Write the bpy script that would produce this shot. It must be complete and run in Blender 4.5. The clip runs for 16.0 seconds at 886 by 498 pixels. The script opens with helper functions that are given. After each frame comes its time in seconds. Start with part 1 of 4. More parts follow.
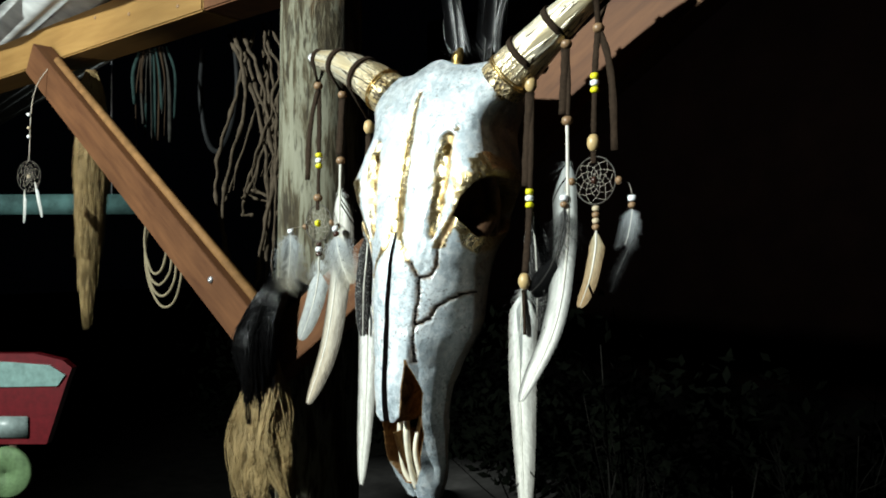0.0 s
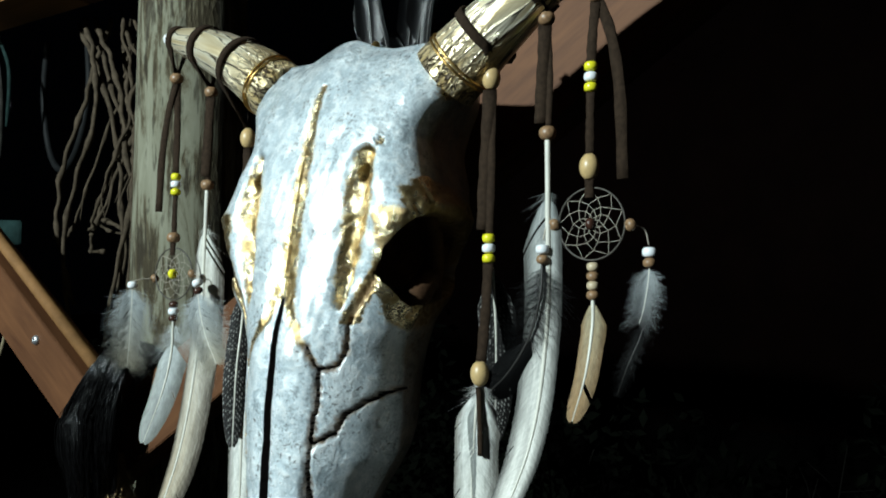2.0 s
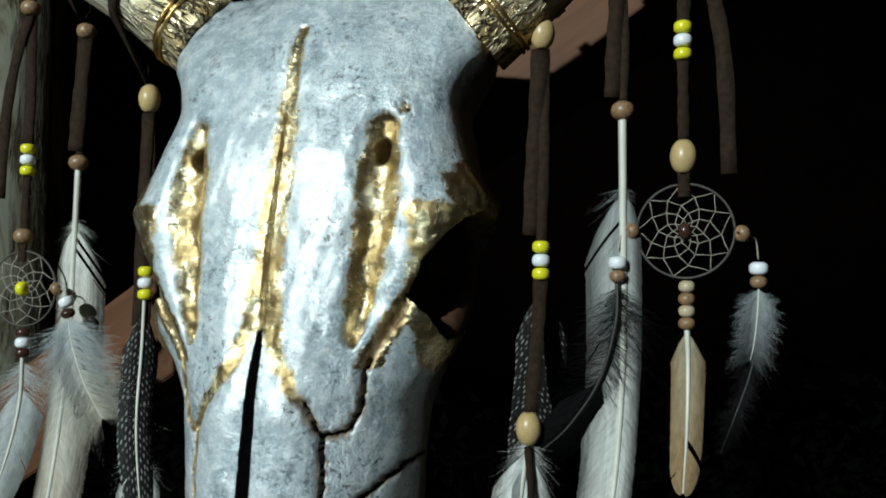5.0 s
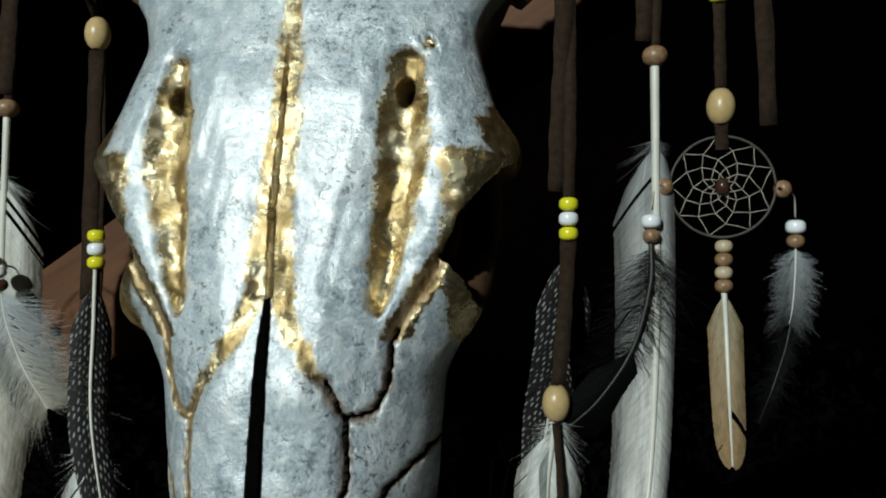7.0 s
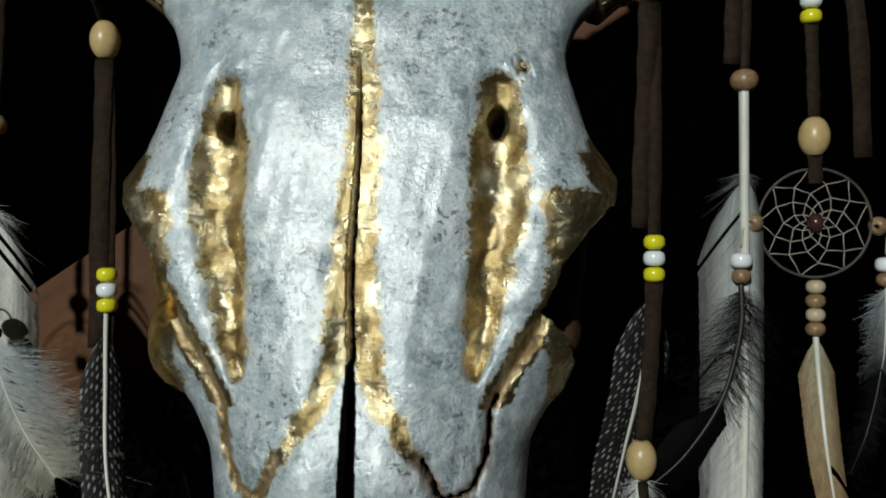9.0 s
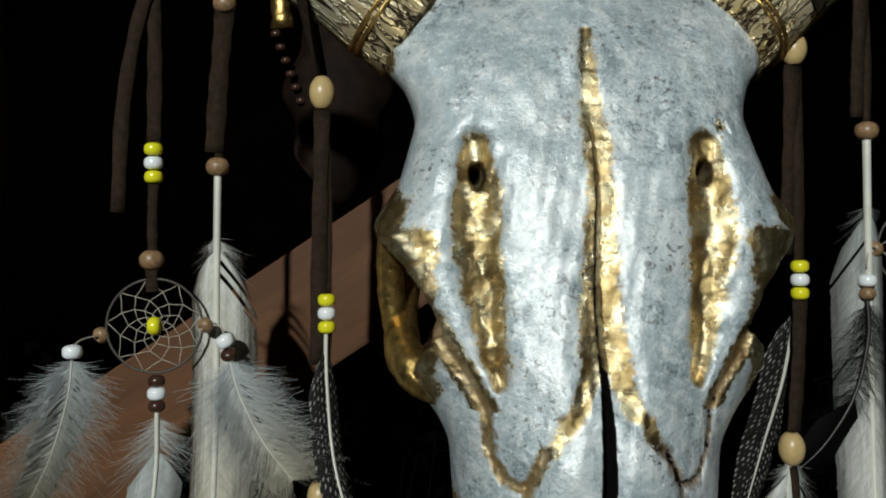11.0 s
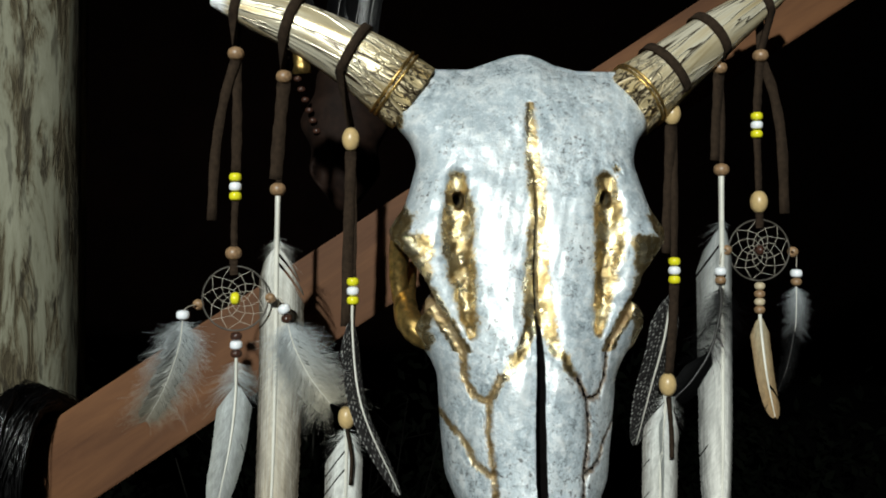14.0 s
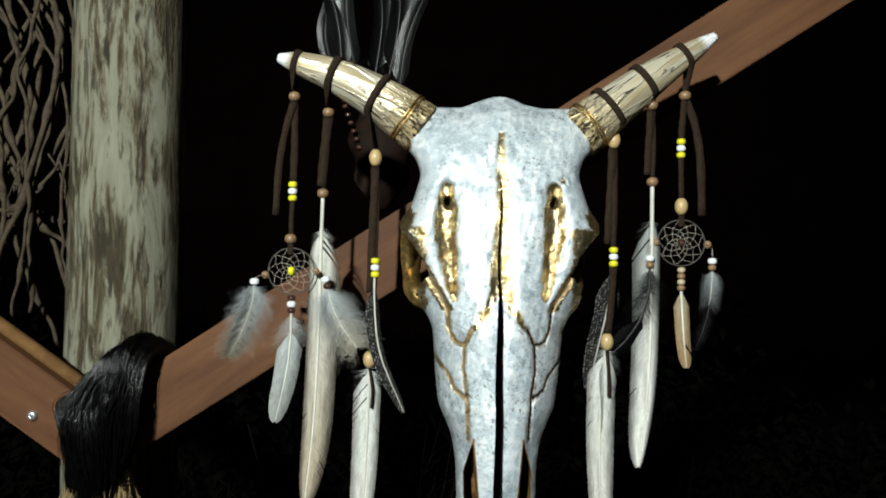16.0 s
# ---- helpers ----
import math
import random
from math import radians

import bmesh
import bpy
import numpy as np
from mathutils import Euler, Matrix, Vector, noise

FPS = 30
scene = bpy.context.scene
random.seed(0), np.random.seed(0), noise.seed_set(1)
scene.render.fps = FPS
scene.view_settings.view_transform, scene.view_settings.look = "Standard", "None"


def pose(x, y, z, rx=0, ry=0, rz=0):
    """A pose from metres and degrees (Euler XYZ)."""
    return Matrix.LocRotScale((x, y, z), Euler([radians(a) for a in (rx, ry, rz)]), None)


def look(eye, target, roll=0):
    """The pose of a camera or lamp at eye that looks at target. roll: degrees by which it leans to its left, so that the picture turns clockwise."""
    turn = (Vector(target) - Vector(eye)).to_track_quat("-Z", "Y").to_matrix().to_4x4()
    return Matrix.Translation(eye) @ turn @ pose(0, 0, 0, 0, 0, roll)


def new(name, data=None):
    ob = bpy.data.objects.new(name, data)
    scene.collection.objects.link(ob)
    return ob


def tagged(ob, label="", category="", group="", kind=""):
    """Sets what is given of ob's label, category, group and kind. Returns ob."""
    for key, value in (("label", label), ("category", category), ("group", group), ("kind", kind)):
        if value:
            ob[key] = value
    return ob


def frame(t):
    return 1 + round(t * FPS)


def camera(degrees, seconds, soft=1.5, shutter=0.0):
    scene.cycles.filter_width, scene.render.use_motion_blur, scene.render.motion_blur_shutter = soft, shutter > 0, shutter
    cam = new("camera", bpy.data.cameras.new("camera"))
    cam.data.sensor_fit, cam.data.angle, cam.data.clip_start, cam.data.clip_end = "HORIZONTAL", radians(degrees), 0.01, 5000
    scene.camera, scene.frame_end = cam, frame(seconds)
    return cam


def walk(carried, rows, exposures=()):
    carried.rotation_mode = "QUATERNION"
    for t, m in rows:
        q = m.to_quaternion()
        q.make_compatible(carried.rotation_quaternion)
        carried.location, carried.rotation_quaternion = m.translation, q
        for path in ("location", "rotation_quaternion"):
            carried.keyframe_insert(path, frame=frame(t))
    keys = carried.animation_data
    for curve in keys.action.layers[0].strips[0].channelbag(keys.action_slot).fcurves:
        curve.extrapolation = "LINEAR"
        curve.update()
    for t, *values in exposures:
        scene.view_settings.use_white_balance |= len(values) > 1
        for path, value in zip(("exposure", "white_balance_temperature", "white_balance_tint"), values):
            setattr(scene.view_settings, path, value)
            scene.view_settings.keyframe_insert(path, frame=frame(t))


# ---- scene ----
cam = camera(56.6, 16.0, soft=1.9)
METRES, EYE, TILT, LEAN, TURN = 1.36, 1.6, 0.0, 0.0, 40.9
X0, Y0 = 0.631, -0.646   # puts the skull's middle at x = 0 and its nose bridge at y = 0
ROWS = [
    (0.0, 0.0, 0.0, 0.0, 0.0, 0.0, 0.0),
    (0.5, -0.0054, 0.0681, 0.0076, -1.07, 0.11, -0.27),
    (1.0, -0.0037, 0.1358, 0.0128, -2.96, 0.68, -0.62),
    (1.5, -0.0029, 0.1836, 0.019, -4.62, 1.3, -0.68),
    (2.0, -0.0081, 0.2257, 0.0252, -7.05, 1.9, -0.46),
    (2.5, -0.0267, 0.2739, 0.0301, -10.36, 2.06, -0.29),
    (3.0, -0.046, 0.3048, 0.0354, -13.48, 2.05, -0.24),
    (3.5, -0.0629, 0.3299, 0.035, -16.35, 2.0, -0.3),
    (4.0, -0.0759, 0.3514, 0.035, -19.27, 1.84, -0.44),
    (6.5, -0.1209, 0.3932, 0.0272, -29.03, 1.55, -0.42),
    (7.0, -0.1237, 0.4236, 0.0255, -31.6, 0.71, -0.25),
    (7.5, -0.1261, 0.4507, 0.0293, -33.61, 0.25, -0.15),
    (8.0, -0.1306, 0.4717, 0.0352, -35.43, -0.18, 0.03),
    (8.5, -0.1374, 0.4737, 0.0421, -36.1, -0.52, -0.02),
    (9.0, -0.149, 0.4783, 0.0456, -37.24, -0.53, -0.03),
    (9.5, -0.1708, 0.4864, 0.0473, -38.35, -0.08, 0.01),
    (10.0, -0.196, 0.4941, 0.0503, -39.85, 0.12, 0.15),
    (12.5, -0.324, 0.4929, 0.0557, -44.32, -0.71, 0.61),
    (13.0, -0.3414, 0.477, 0.0531, -44.93, -0.47, 0.43),
    (13.5, -0.351, 0.4504, 0.0554, -44.91, -0.52, 0.37),
    (14.0, -0.3599, 0.4057, 0.0552, -44.56, -0.32, 0.01),
    (14.5, -0.3761, 0.361, 0.0523, -42.5, -0.3, -0.45),
    (15.0, -0.4008, 0.314, 0.0456, -41.09, -0.5, -0.71),
    (15.5, -0.4253, 0.2693, 0.0426, -40.06, -0.4, -0.87),
    (16.0, -0.4396, 0.2453, 0.0478, -39.71, -0.32, -0.87),
]
walk(cam, [(t, pose(X0, Y0, EYE, TILT, LEAN, TURN) @ pose(METRES * x, METRES * y, METRES * z, 90 + pitch, roll, yaw)) for t, x, y, z, yaw, pitch, roll in ROWS],
     exposures=[(0.0, 0.7, 6450, 8), (1.0, 0.45, 6150, 5), (2.0, 0.2, 5980, 3), (4.0, -0.17, 5960, 3), (7.0, -0.52, 6300, 7), (9.0, -0.74, 6500, 9), (10.0, -0.71, 6550, 10),
                (12.5, -0.45, 6600, 11), (14.0, -0.15, 6600, 11), (16.0, 0.18, 6550, 10)])

# ---- night sky and lamps ----
world = bpy.data.worlds.new("night")
scene.world = world
world.use_nodes = True
world.node_tree.nodes["Background"].inputs[0].default_value = (0.10, 0.13, 0.2, 1)
world.node_tree.nodes["Background"].inputs[1].default_value = 0.0015


def lamp(name, at, target, watts, colour, size, angle):
    data = bpy.data.lights.new(name, "SPOT")
    data.energy, data.color, data.shadow_soft_size = watts, colour, size
    data.spot_size, data.spot_blend = radians(angle), 0.6
    ob = new(name, data)
    ob.matrix_world = look(at, target)
    return ob


lamp("flood_light", (-0.70, -2.50, 2.68), (-0.2, 0.0, 1.62), 450, (0.92, 1.0, 0.96), 0.045, 110)
lamp("porch_light", (-1.0, -1.6, 1.50), (-1.55, 0.3, 2.15), 28, (1.0, 0.95, 0.86), 0.05, 36)


# ---- materials ----
class Mat:
    """A small builder for node materials."""

    def __init__(self, name, rough=0.5, metal=0.0):
        self.m = bpy.data.materials.new(name)
        self.m.use_nodes = True
        self.t = self.m.node_tree
        self.b = self.t.nodes["Principled BSDF"]
        self.b.inputs["Roughness"].default_value = rough
        self.b.inputs["Metallic"].default_value = metal
        self.co = None

    def node(self, kind, **k):
        n = self.t.nodes.new(kind)
        for key, v in k.items():
            n.inputs[key].default_value = v
        return n

    def link(self, a, b):
        self.t.links.new(a, b)

    def coords(self, stretch=(1, 1, 1), uv=False):
        c = self.t.nodes.new("ShaderNodeTexCoord")
        mp = self.t.nodes.new("ShaderNodeMapping")
        mp.inputs["Scale"].default_value = stretch
        self.link(c.outputs["UV" if uv else "Object"], mp.inputs[0])
        return mp.outputs[0]

    def noise(self, scale, detail=4.0, rough=0.6, stretch=(1, 1, 1), uv=False, distort=0.0):
        n = self.node("ShaderNodeTexNoise", Scale=scale, Detail=detail, Roughness=rough, Distortion=distort)
        self.link(self.coords(stretch, uv), n.inputs["Vector"])
        return n.outputs["Fac"]

    def ramp(self, fac, stops):
        r = self.t.nodes.new("ShaderNodeValToRGB")
        e = r.color_ramp.elements
        while len(e) < len(stops):
            e.new(0.5)
        for el, (p, c) in zip(e, stops):
            el.position = p
            el.color = (*c, 1) if len(c) == 3 else c
        self.link(fac, r.inputs[0])
        return r.outputs[0]

    def mix(self, fac, a, b, mode="MIX"):
        n = self.t.nodes.new("ShaderNodeMix")
        n.data_type, n.blend_type = "RGBA", mode
        for sock, v in ((n.inputs[0], fac), (n.inputs[6], a), (n.inputs[7], b)):
            if hasattr(v, "is_output"):
                self.link(v, sock)
            else:
                sock.default_value = v if not isinstance(v, tuple) else ((*v, 1) if len(v) == 3 else v)
        return n.outputs[2]

    def attr(self, name):
        n = self.t.nodes.new("ShaderNodeAttribute")
        n.attribute_name = name
        return n

    def math(self, op, a, b=0.5):
        n = self.t.nodes.new("ShaderNodeMath")
        n.operation = op
        for sock, v in zip(n.inputs, (a, b)):
            if hasattr(v, "is_output"):
                self.link(v, sock)
            else:
                sock.default_value = v
        return n.outputs[0]

    def colour(self, c):
        if hasattr(c, "is_output"):
            self.link(c, self.b.inputs["Base Color"])
        else:
            self.b.inputs["Base Color"].default_value = (*c, 1)
        return self

    def set(self, name, v):
        if hasattr(v, "is_output"):
            self.link(v, self.b.inputs[name])
        else:
            self.b.inputs[name].default_value = v
        return self

    def bump(self, fac, strength, distance):
        n = self.node("ShaderNodeBump", Strength=strength, Distance=distance)
        self.link(fac, n.inputs["Height"])
        if self.b.inputs["Normal"].is_linked:
            self.link(self.b.inputs["Normal"].links[0].from_socket, n.inputs["Normal"])
        self.link(n.outputs[0], self.b.inputs["Normal"])
        return self


def plain(name, c, rough=0.5, metal=0.0, var=0.25, scale=60, bump=0.15, dist=0.0005):
    m = Mat(name, rough, metal)
    m.set("Specular IOR Level", 0.5 if rough < 0.6 else 0.12)
    n = m.noise(scale, 5)
    lo, hi = tuple(v * (1 - var) for v in c), tuple(min(1, v * (1 + var)) for v in c)
    m.colour(m.ramp(n, [(0.3, lo), (0.7, hi)]))
    m.bump(n, bump, dist)
    return m.m


def make_bone():
    m = Mat("painted_bone", 0.4)
    big, mid, fine = m.noise(30, 5, 0.65, distort=0.2), m.noise(120, 7, 0.72, distort=0.25), m.noise(560, 5, 0.7)
    blue = m.ramp(big, [(0.33, (0.37, 0.445, 0.495)), (0.48, (0.52, 0.605, 0.66)), (0.62, (0.69, 0.755, 0.79))])
    white = m.ramp(mid, [(0.50, (0, 0, 0)), (0.62, (1, 1, 1))])
    c = m.mix(m.math("MULTIPLY", white, 0.6), blue, (0.86, 0.89, 0.905))
    chalk = m.ramp(m.math("ADD", m.math("MULTIPLY", fine, 0.6), m.math("MULTIPLY", mid, 0.4)), [(0.50, (0, 0, 0)), (0.60, (0.75,) * 3)])
    c = m.mix(chalk, c, (0.88, 0.905, 0.92))
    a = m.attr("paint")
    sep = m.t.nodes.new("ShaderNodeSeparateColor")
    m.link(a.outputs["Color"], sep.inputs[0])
    # crusty dark specks in clusters, thickest where the gold frays out
    speck = m.ramp(m.math("MULTIPLY", mid, fine), [(0.178, (1, 1, 1)), (0.212, (0, 0, 0))])
    fray = m.ramp(sep.outputs[0], [(0.0, (0, 0, 0)), (0.10, (0.55,) * 3), (0.6, (0.55,) * 3)])
    patchy = m.ramp(m.noise(19, 4, 0.65), [(0.47, (0.05, 0.05, 0.05)), (0.61, (1, 1, 1))])
    c = m.mix(m.math("MULTIPLY", m.math("MULTIPLY", speck, m.math("MAXIMUM", patchy, fray)), 0.72), c, (0.075, 0.08, 0.085))
    scab = m.math("MULTIPLY", m.ramp(m.noise(260, 4, 0.65, distort=0.5), [(0.57, (0, 0, 0)), (0.63, (1, 1, 1))]), m.ramp(m.noise(24, 3, 0.6), [(0.47, (0, 0, 0)), (0.58, (1, 1, 1))]))
    c = m.mix(m.math("MULTIPLY", scab, 0.85), c, (0.10, 0.105, 0.11))
    gold_n = m.noise(70, 7, 0.66, distort=0.4)
    ragged = m.math("ADD", m.math("MULTIPLY", m.math("SUBTRACT", mid, 0.5), 1.0), m.math("MULTIPLY", m.math("SUBTRACT", fine, 0.5), 1.1))
    edge = m.math("ADD", sep.outputs[0], ragged)
    gold = m.ramp(edge, [(0.36, (0, 0, 0)), (0.60, (1, 1, 1))])
    goldc = m.ramp(gold_n, [(0.30, (0.16, 0.100, 0.032)), (0.46, (0.42, 0.31, 0.145)), (0.66, (0.85, 0.74, 0.50))])
    c = m.mix(gold, c, goldc)
    # bare brown bone and seam rust; inside the eye sockets also painted shade
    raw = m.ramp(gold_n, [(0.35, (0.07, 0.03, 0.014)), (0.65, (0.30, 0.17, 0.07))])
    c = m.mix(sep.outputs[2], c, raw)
    # near-black painted into holes, cracks and the nose gap, as their inner shade
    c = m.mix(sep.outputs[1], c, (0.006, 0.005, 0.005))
    m.colour(c)
    shut = m.math("SUBTRACT", 1.0, m.math("MAXIMUM", sep.outputs[1], sep.outputs[2]))
    m.set("Metallic", m.math("MULTIPLY", m.math("MAXIMUM", m.math("MULTIPLY", gold, 0.95), 0.22), shut))
    m.set("Roughness", m.mix(gold, m.ramp(mid, [(0.35, (0.34,) * 3), (0.7, (0.48,) * 3)]), m.ramp(gold_n, [(0.35, (0.34,) * 3), (0.65, (0.22,) * 3)])))
    m.set("Specular IOR Level", m.math("MULTIPLY", shut, 0.8))
    m.set("Coat Weight", m.math("MULTIPLY", shut, m.math("SUBTRACT", 1.0, gold)))
    m.set("Coat Roughness", 0.21)
    m.set("Coat IOR", 1.88)
    m.bump(big, 0.22, 0.006)
    bare = m.math("SUBTRACT", 1.0, m.math("MULTIPLY", gold, 0.6))
    m.bump(m.math("MULTIPLY", bare, m.math("SUBTRACT", mid, 0.5)), 0.8, 0.0026)
    m.bump(m.math("MULTIPLY", gold, m.math("SUBTRACT", m.noise(75, 5, 0.6, stretch=(0.7, 0.7, 1.6), distort=0.6), 0.5)), 0.42, 0.0018)
    m.bump(m.math("MULTIPLY", bare, fine), 0.6, 0.0010)
    m.bump(m.math("MULTIPLY", gold, m.noise(200, 3, 0.6, distort=0.6)), 0.4, 0.0009)
    m.bump(scab, -0.4, 0.0008)
    m.bump(speck, -0.35, 0.0006)
    crust = m.node("ShaderNodeBump", Strength=0.32, Distance=0.0016)
    m.link(m.math("ADD", mid, m.math("MULTIPLY", fine, 0.5)), crust.inputs["Height"])
    m.link(crust.outputs[0], m.b.inputs["Coat Normal"])
    return m.m


def make_horn():
    """Cream and gold plates parted by thin dark lines that run along the horn, closer together at its root."""
    m = Mat("gilded_horn", 0.33, 0.7)
    n = m.noise(3.0, 2.0, 0.5, stretch=(1.8, 0.55, 1), uv=True, distort=0.6)
    k = m.noise(6, 3, 0.55, stretch=(2.2, 1.8, 1), uv=True, distort=1.0)
    c = m.t.nodes.new("ShaderNodeUVMap")
    sep = m.t.nodes.new("ShaderNodeSeparateXYZ")
    m.link(c.outputs[0], sep.inputs[0])
    root = m.ramp(sep.outputs[1], [(0.06, (1, 1, 1)), (0.36, (0, 0, 0))])
    line = m.math("ABSOLUTE", m.math("SUBTRACT", n, 0.5))
    line2 = m.math("ABSOLUTE", m.math("SUBTRACT", k, 0.5))
    dark = m.ramp(line, [(0.005, (1, 1, 1)), (0.014, (0, 0, 0))])
    dark2 = m.math("MULTIPLY", m.ramp(line2, [(0.012, (1, 1, 1)), (0.06, (0, 0, 0))]), root)
    body = m.ramp(n, [(0.26, (0.40, 0.27, 0.10)), (0.40, (0.72, 0.60, 0.38)), (0.53, (0.86, 0.79, 0.62)), (0.64, (0.66, 0.52, 0.29)), (0.76, (0.38, 0.25, 0.09))])
    body = m.mix(m.math("MULTIPLY", root, 0.6), body, (0.55, 0.40, 0.17))
    col = m.mix(m.math("MAXIMUM", dark, dark2), body, (0.035, 0.02, 0.009))
    a = m.attr("tipw")
    m.colour(m.mix(a.outputs["Fac"], col, (0.88, 0.89, 0.90)))
    m.set("Metallic", m.math("MULTIPLY", m.math("SUBTRACT", 1.0, a.outputs["Fac"]), 0.5))
    m.bump(m.math("MINIMUM", line, 0.05), 0.9, 0.012)
    m.bump(m.math("MULTIPLY", root, m.math("MINIMUM", line2, 0.08)), 0.9, 0.018)
    m.bump(m.noise(30, 4, 0.6, stretch=(2, 1, 1), uv=True), 0.3, 0.001)
    return m.m


def make_wood(name, dark, light, stretch, scale=9, rough=0.7, bump=0.4, dist=0.002):
    m = Mat(name, rough)
    m.set("Specular IOR Level", 0.25)
    g = m.noise(scale, 6, 0.65, stretch=stretch, distort=0.4)
    s = m.noise(scale * 0.35, 3, 0.5)
    c = m.ramp(g, [(0.3, dark), (0.7, light)])
    c = m.mix(m.ramp(s, [(0.35, (0.45,) * 3), (0.65, (0, 0, 0))]), c, tuple(v * 0.55 for v in dark))
    m.colour(c)
    m.bump(g, bump, dist)
    return m.m


def make_post():
    """Grey weathered sapwood with flaked patches, dark splits along the grain and a few rusty stains."""
    m = Mat("weathered_pole", 0.85)
    m.set("Specular IOR Level", 0.2)
    g = m.noise(44, 6, 0.72, stretch=(1, 1, 0.15), distort=0.5)
    s = m.noise(9, 4, 0.6, stretch=(1, 1, 0.40))
    f = m.noise(105, 3, 0.6, stretch=(1, 1, 0.17), distort=0.3)
    mixv = m.math("ADD", m.math("MULTIPLY", g, 0.7), m.math("MULTIPLY", s, 0.3))
    c = m.ramp(mixv, [(0.43, (0.042, 0.033, 0.019)), (0.475, (0.085, 0.070, 0.042)), (0.50, (0.130, 0.118, 0.080)), (0.53, (0.185, 0.180, 0.130)), (0.62, (0.235, 0.230, 0.172))])
    c = m.mix(m.ramp(m.noise(7, 3, 0.6, stretch=(1, 1, 0.6)), [(0.60, (0, 0, 0)), (0.72, (0.75,) * 3)]), c, (0.17, 0.085, 0.035))
    cut = m.math("MULTIPLY", m.ramp(f, [(0.40, (1, 1, 1)), (0.46, (0, 0, 0))]), m.ramp(g, [(0.42, (1, 1, 1)), (0.62, (0.6,) * 3)]))
    c = m.mix(m.math("MULTIPLY", cut, 0.85), c, (0.030, 0.024, 0.016))
    m.colour(c)
    m.bump(m.ramp(mixv, [(0.44, (0, 0, 0)), (0.50, (1, 1, 1))]), 0.6, 0.003)
    m.bump(cut, -0.6, 0.003)
    m.bump(f, 0.4, 0.0015)
    return m.m


def feather_mat(name, base, tip, rim=None, rough=0.6):
    """Colour runs from the quill end (v = 0) to the tip (v = 1), with a different outer margin (u = 1)."""
    m = Mat(name, rough)
    m.set("Specular IOR Level", 0.3 if rough > 0.5 else 0.06)
    c = m.t.nodes.new("ShaderNodeUVMap")
    sep = m.t.nodes.new("ShaderNodeSeparateXYZ")
    m.link(c.outputs[0], sep.inputs[0])
    n = m.noise(14, 3, 0.6, uv=True)
    along = m.math("ADD", sep.outputs[1], m.math("MULTIPLY", m.math("SUBTRACT", n, 0.5), 0.7))
    col = m.ramp(along, [(0.15, base), (0.85, tip)])
    if rim:
        across = m.math("ADD", m.math("ABSOLUTE", sep.outputs[0]), m.math("MULTIPLY", m.math("SUBTRACT", n, 0.5), 0.6))
        col = m.mix(m.ramp(across, [(0.42, (0, 0, 0)), (0.95, (1, 1, 1))]), col, rim)
    barbs = m.noise(26, 4, 0.65, stretch=(0.12, 5, 1), uv=True)
    shade = m.noise(5, 3, 0.6, stretch=(0.6, 2.2, 1), uv=True)
    col = m.mix(1.0, col, m.ramp(barbs, [(0.32, (0.80,) * 3), (0.62, (1.05,) * 3)]), "MULTIPLY")
    col = m.mix(1.0, col, m.ramp(shade, [(0.35, (0.78,) * 3), (0.60, (1.08,) * 3)]), "MULTIPLY")
    m.colour(col)
    m.bump(barbs, 0.7, 0.0009)
    return m.m


def make_guinea():
    m = Mat("spotted_vane", 0.6)
    m.set("Specular IOR Level", 0.15)
    c = m.t.nodes.new("ShaderNodeUVMap")
    mp = m.t.nodes.new("ShaderNodeMapping")
    mp.inputs["Scale"].default_value = (5.0, 36, 1)
    m.link(c.outputs[0], mp.inputs[0])
    v = m.node("ShaderNodeTexVoronoi", Scale=1.0, Randomness=0.32)
    m.link(mp.outputs[0], v.inputs["Vector"])
    m.colour(m.ramp(v.outputs["Distance"], [(0.15, (0.27, 0.265, 0.25)), (0.33, (0.011, 0.010, 0.0098))]))
    return m.m


BONE, HORN = make_bone(), make_horn()
GOLD = plain("gold_paint", (0.62, 0.41, 0.14), 0.32, 0.95, 0.6, 150, 0.6, 0.002)
# dark brown with shade in its colour, for the right-hand cheek arches
SHADEBONE = plain("shaded_brown_bone", (0.055, 0.028, 0.014), 0.8, 0, 0.5, 120, 0.5, 0.001)
POST = make_post()
RED = make_wood("red_brown_paint", (0.076, 0.0288, 0.0112), (0.172, 0.0736, 0.0288), (5, 5, 0.6), 9, 0.65, 0.25, 0.001)
TAN = make_wood("bare_pine", (0.20, 0.105, 0.030), (0.30, 0.175, 0.056), (0.5, 6, 6), 7, 0.6)
SUEDE = plain("brown_suede", (0.026, 0.0165, 0.0105), 0.95, 0, 0.35, 300, 0.5, 0.0006)
WOODBEAD = plain("tan_wood_bead", (0.51, 0.361, 0.167), 0.35, 0, 0.15, 150)
BROWNBEAD = plain("brown_wood_bead", (0.25, 0.150, 0.078), 0.4, 0, 0.4, 300)
DARKBEAD = plain("dark_bead", (0.05, 0.022, 0.015), 0.25, 0, 0.3, 200)
CREAMBEAD = plain("cream_bead", (0.495, 0.405, 0.27), 0.4, 0, 0.15, 200)
IVORY = plain("ivory_bone", (0.74, 0.68, 0.54), 0.45, 0, 0.15, 90, 0.3, 0.0006)
YELLOW = plain("yellow_plastic", (0.72, 0.66, 0.02), 0.22, 0, 0.05, 80, 0.05)
WHITE = plain("white_plastic", (0.80, 0.82, 0.85), 0.22, 0, 0.04, 80, 0.05)
HOOP = plain("hoop_wrap", (0.055, 0.047, 0.038), 0.5, 0, 0.4, 900, 0.6, 0.0004)
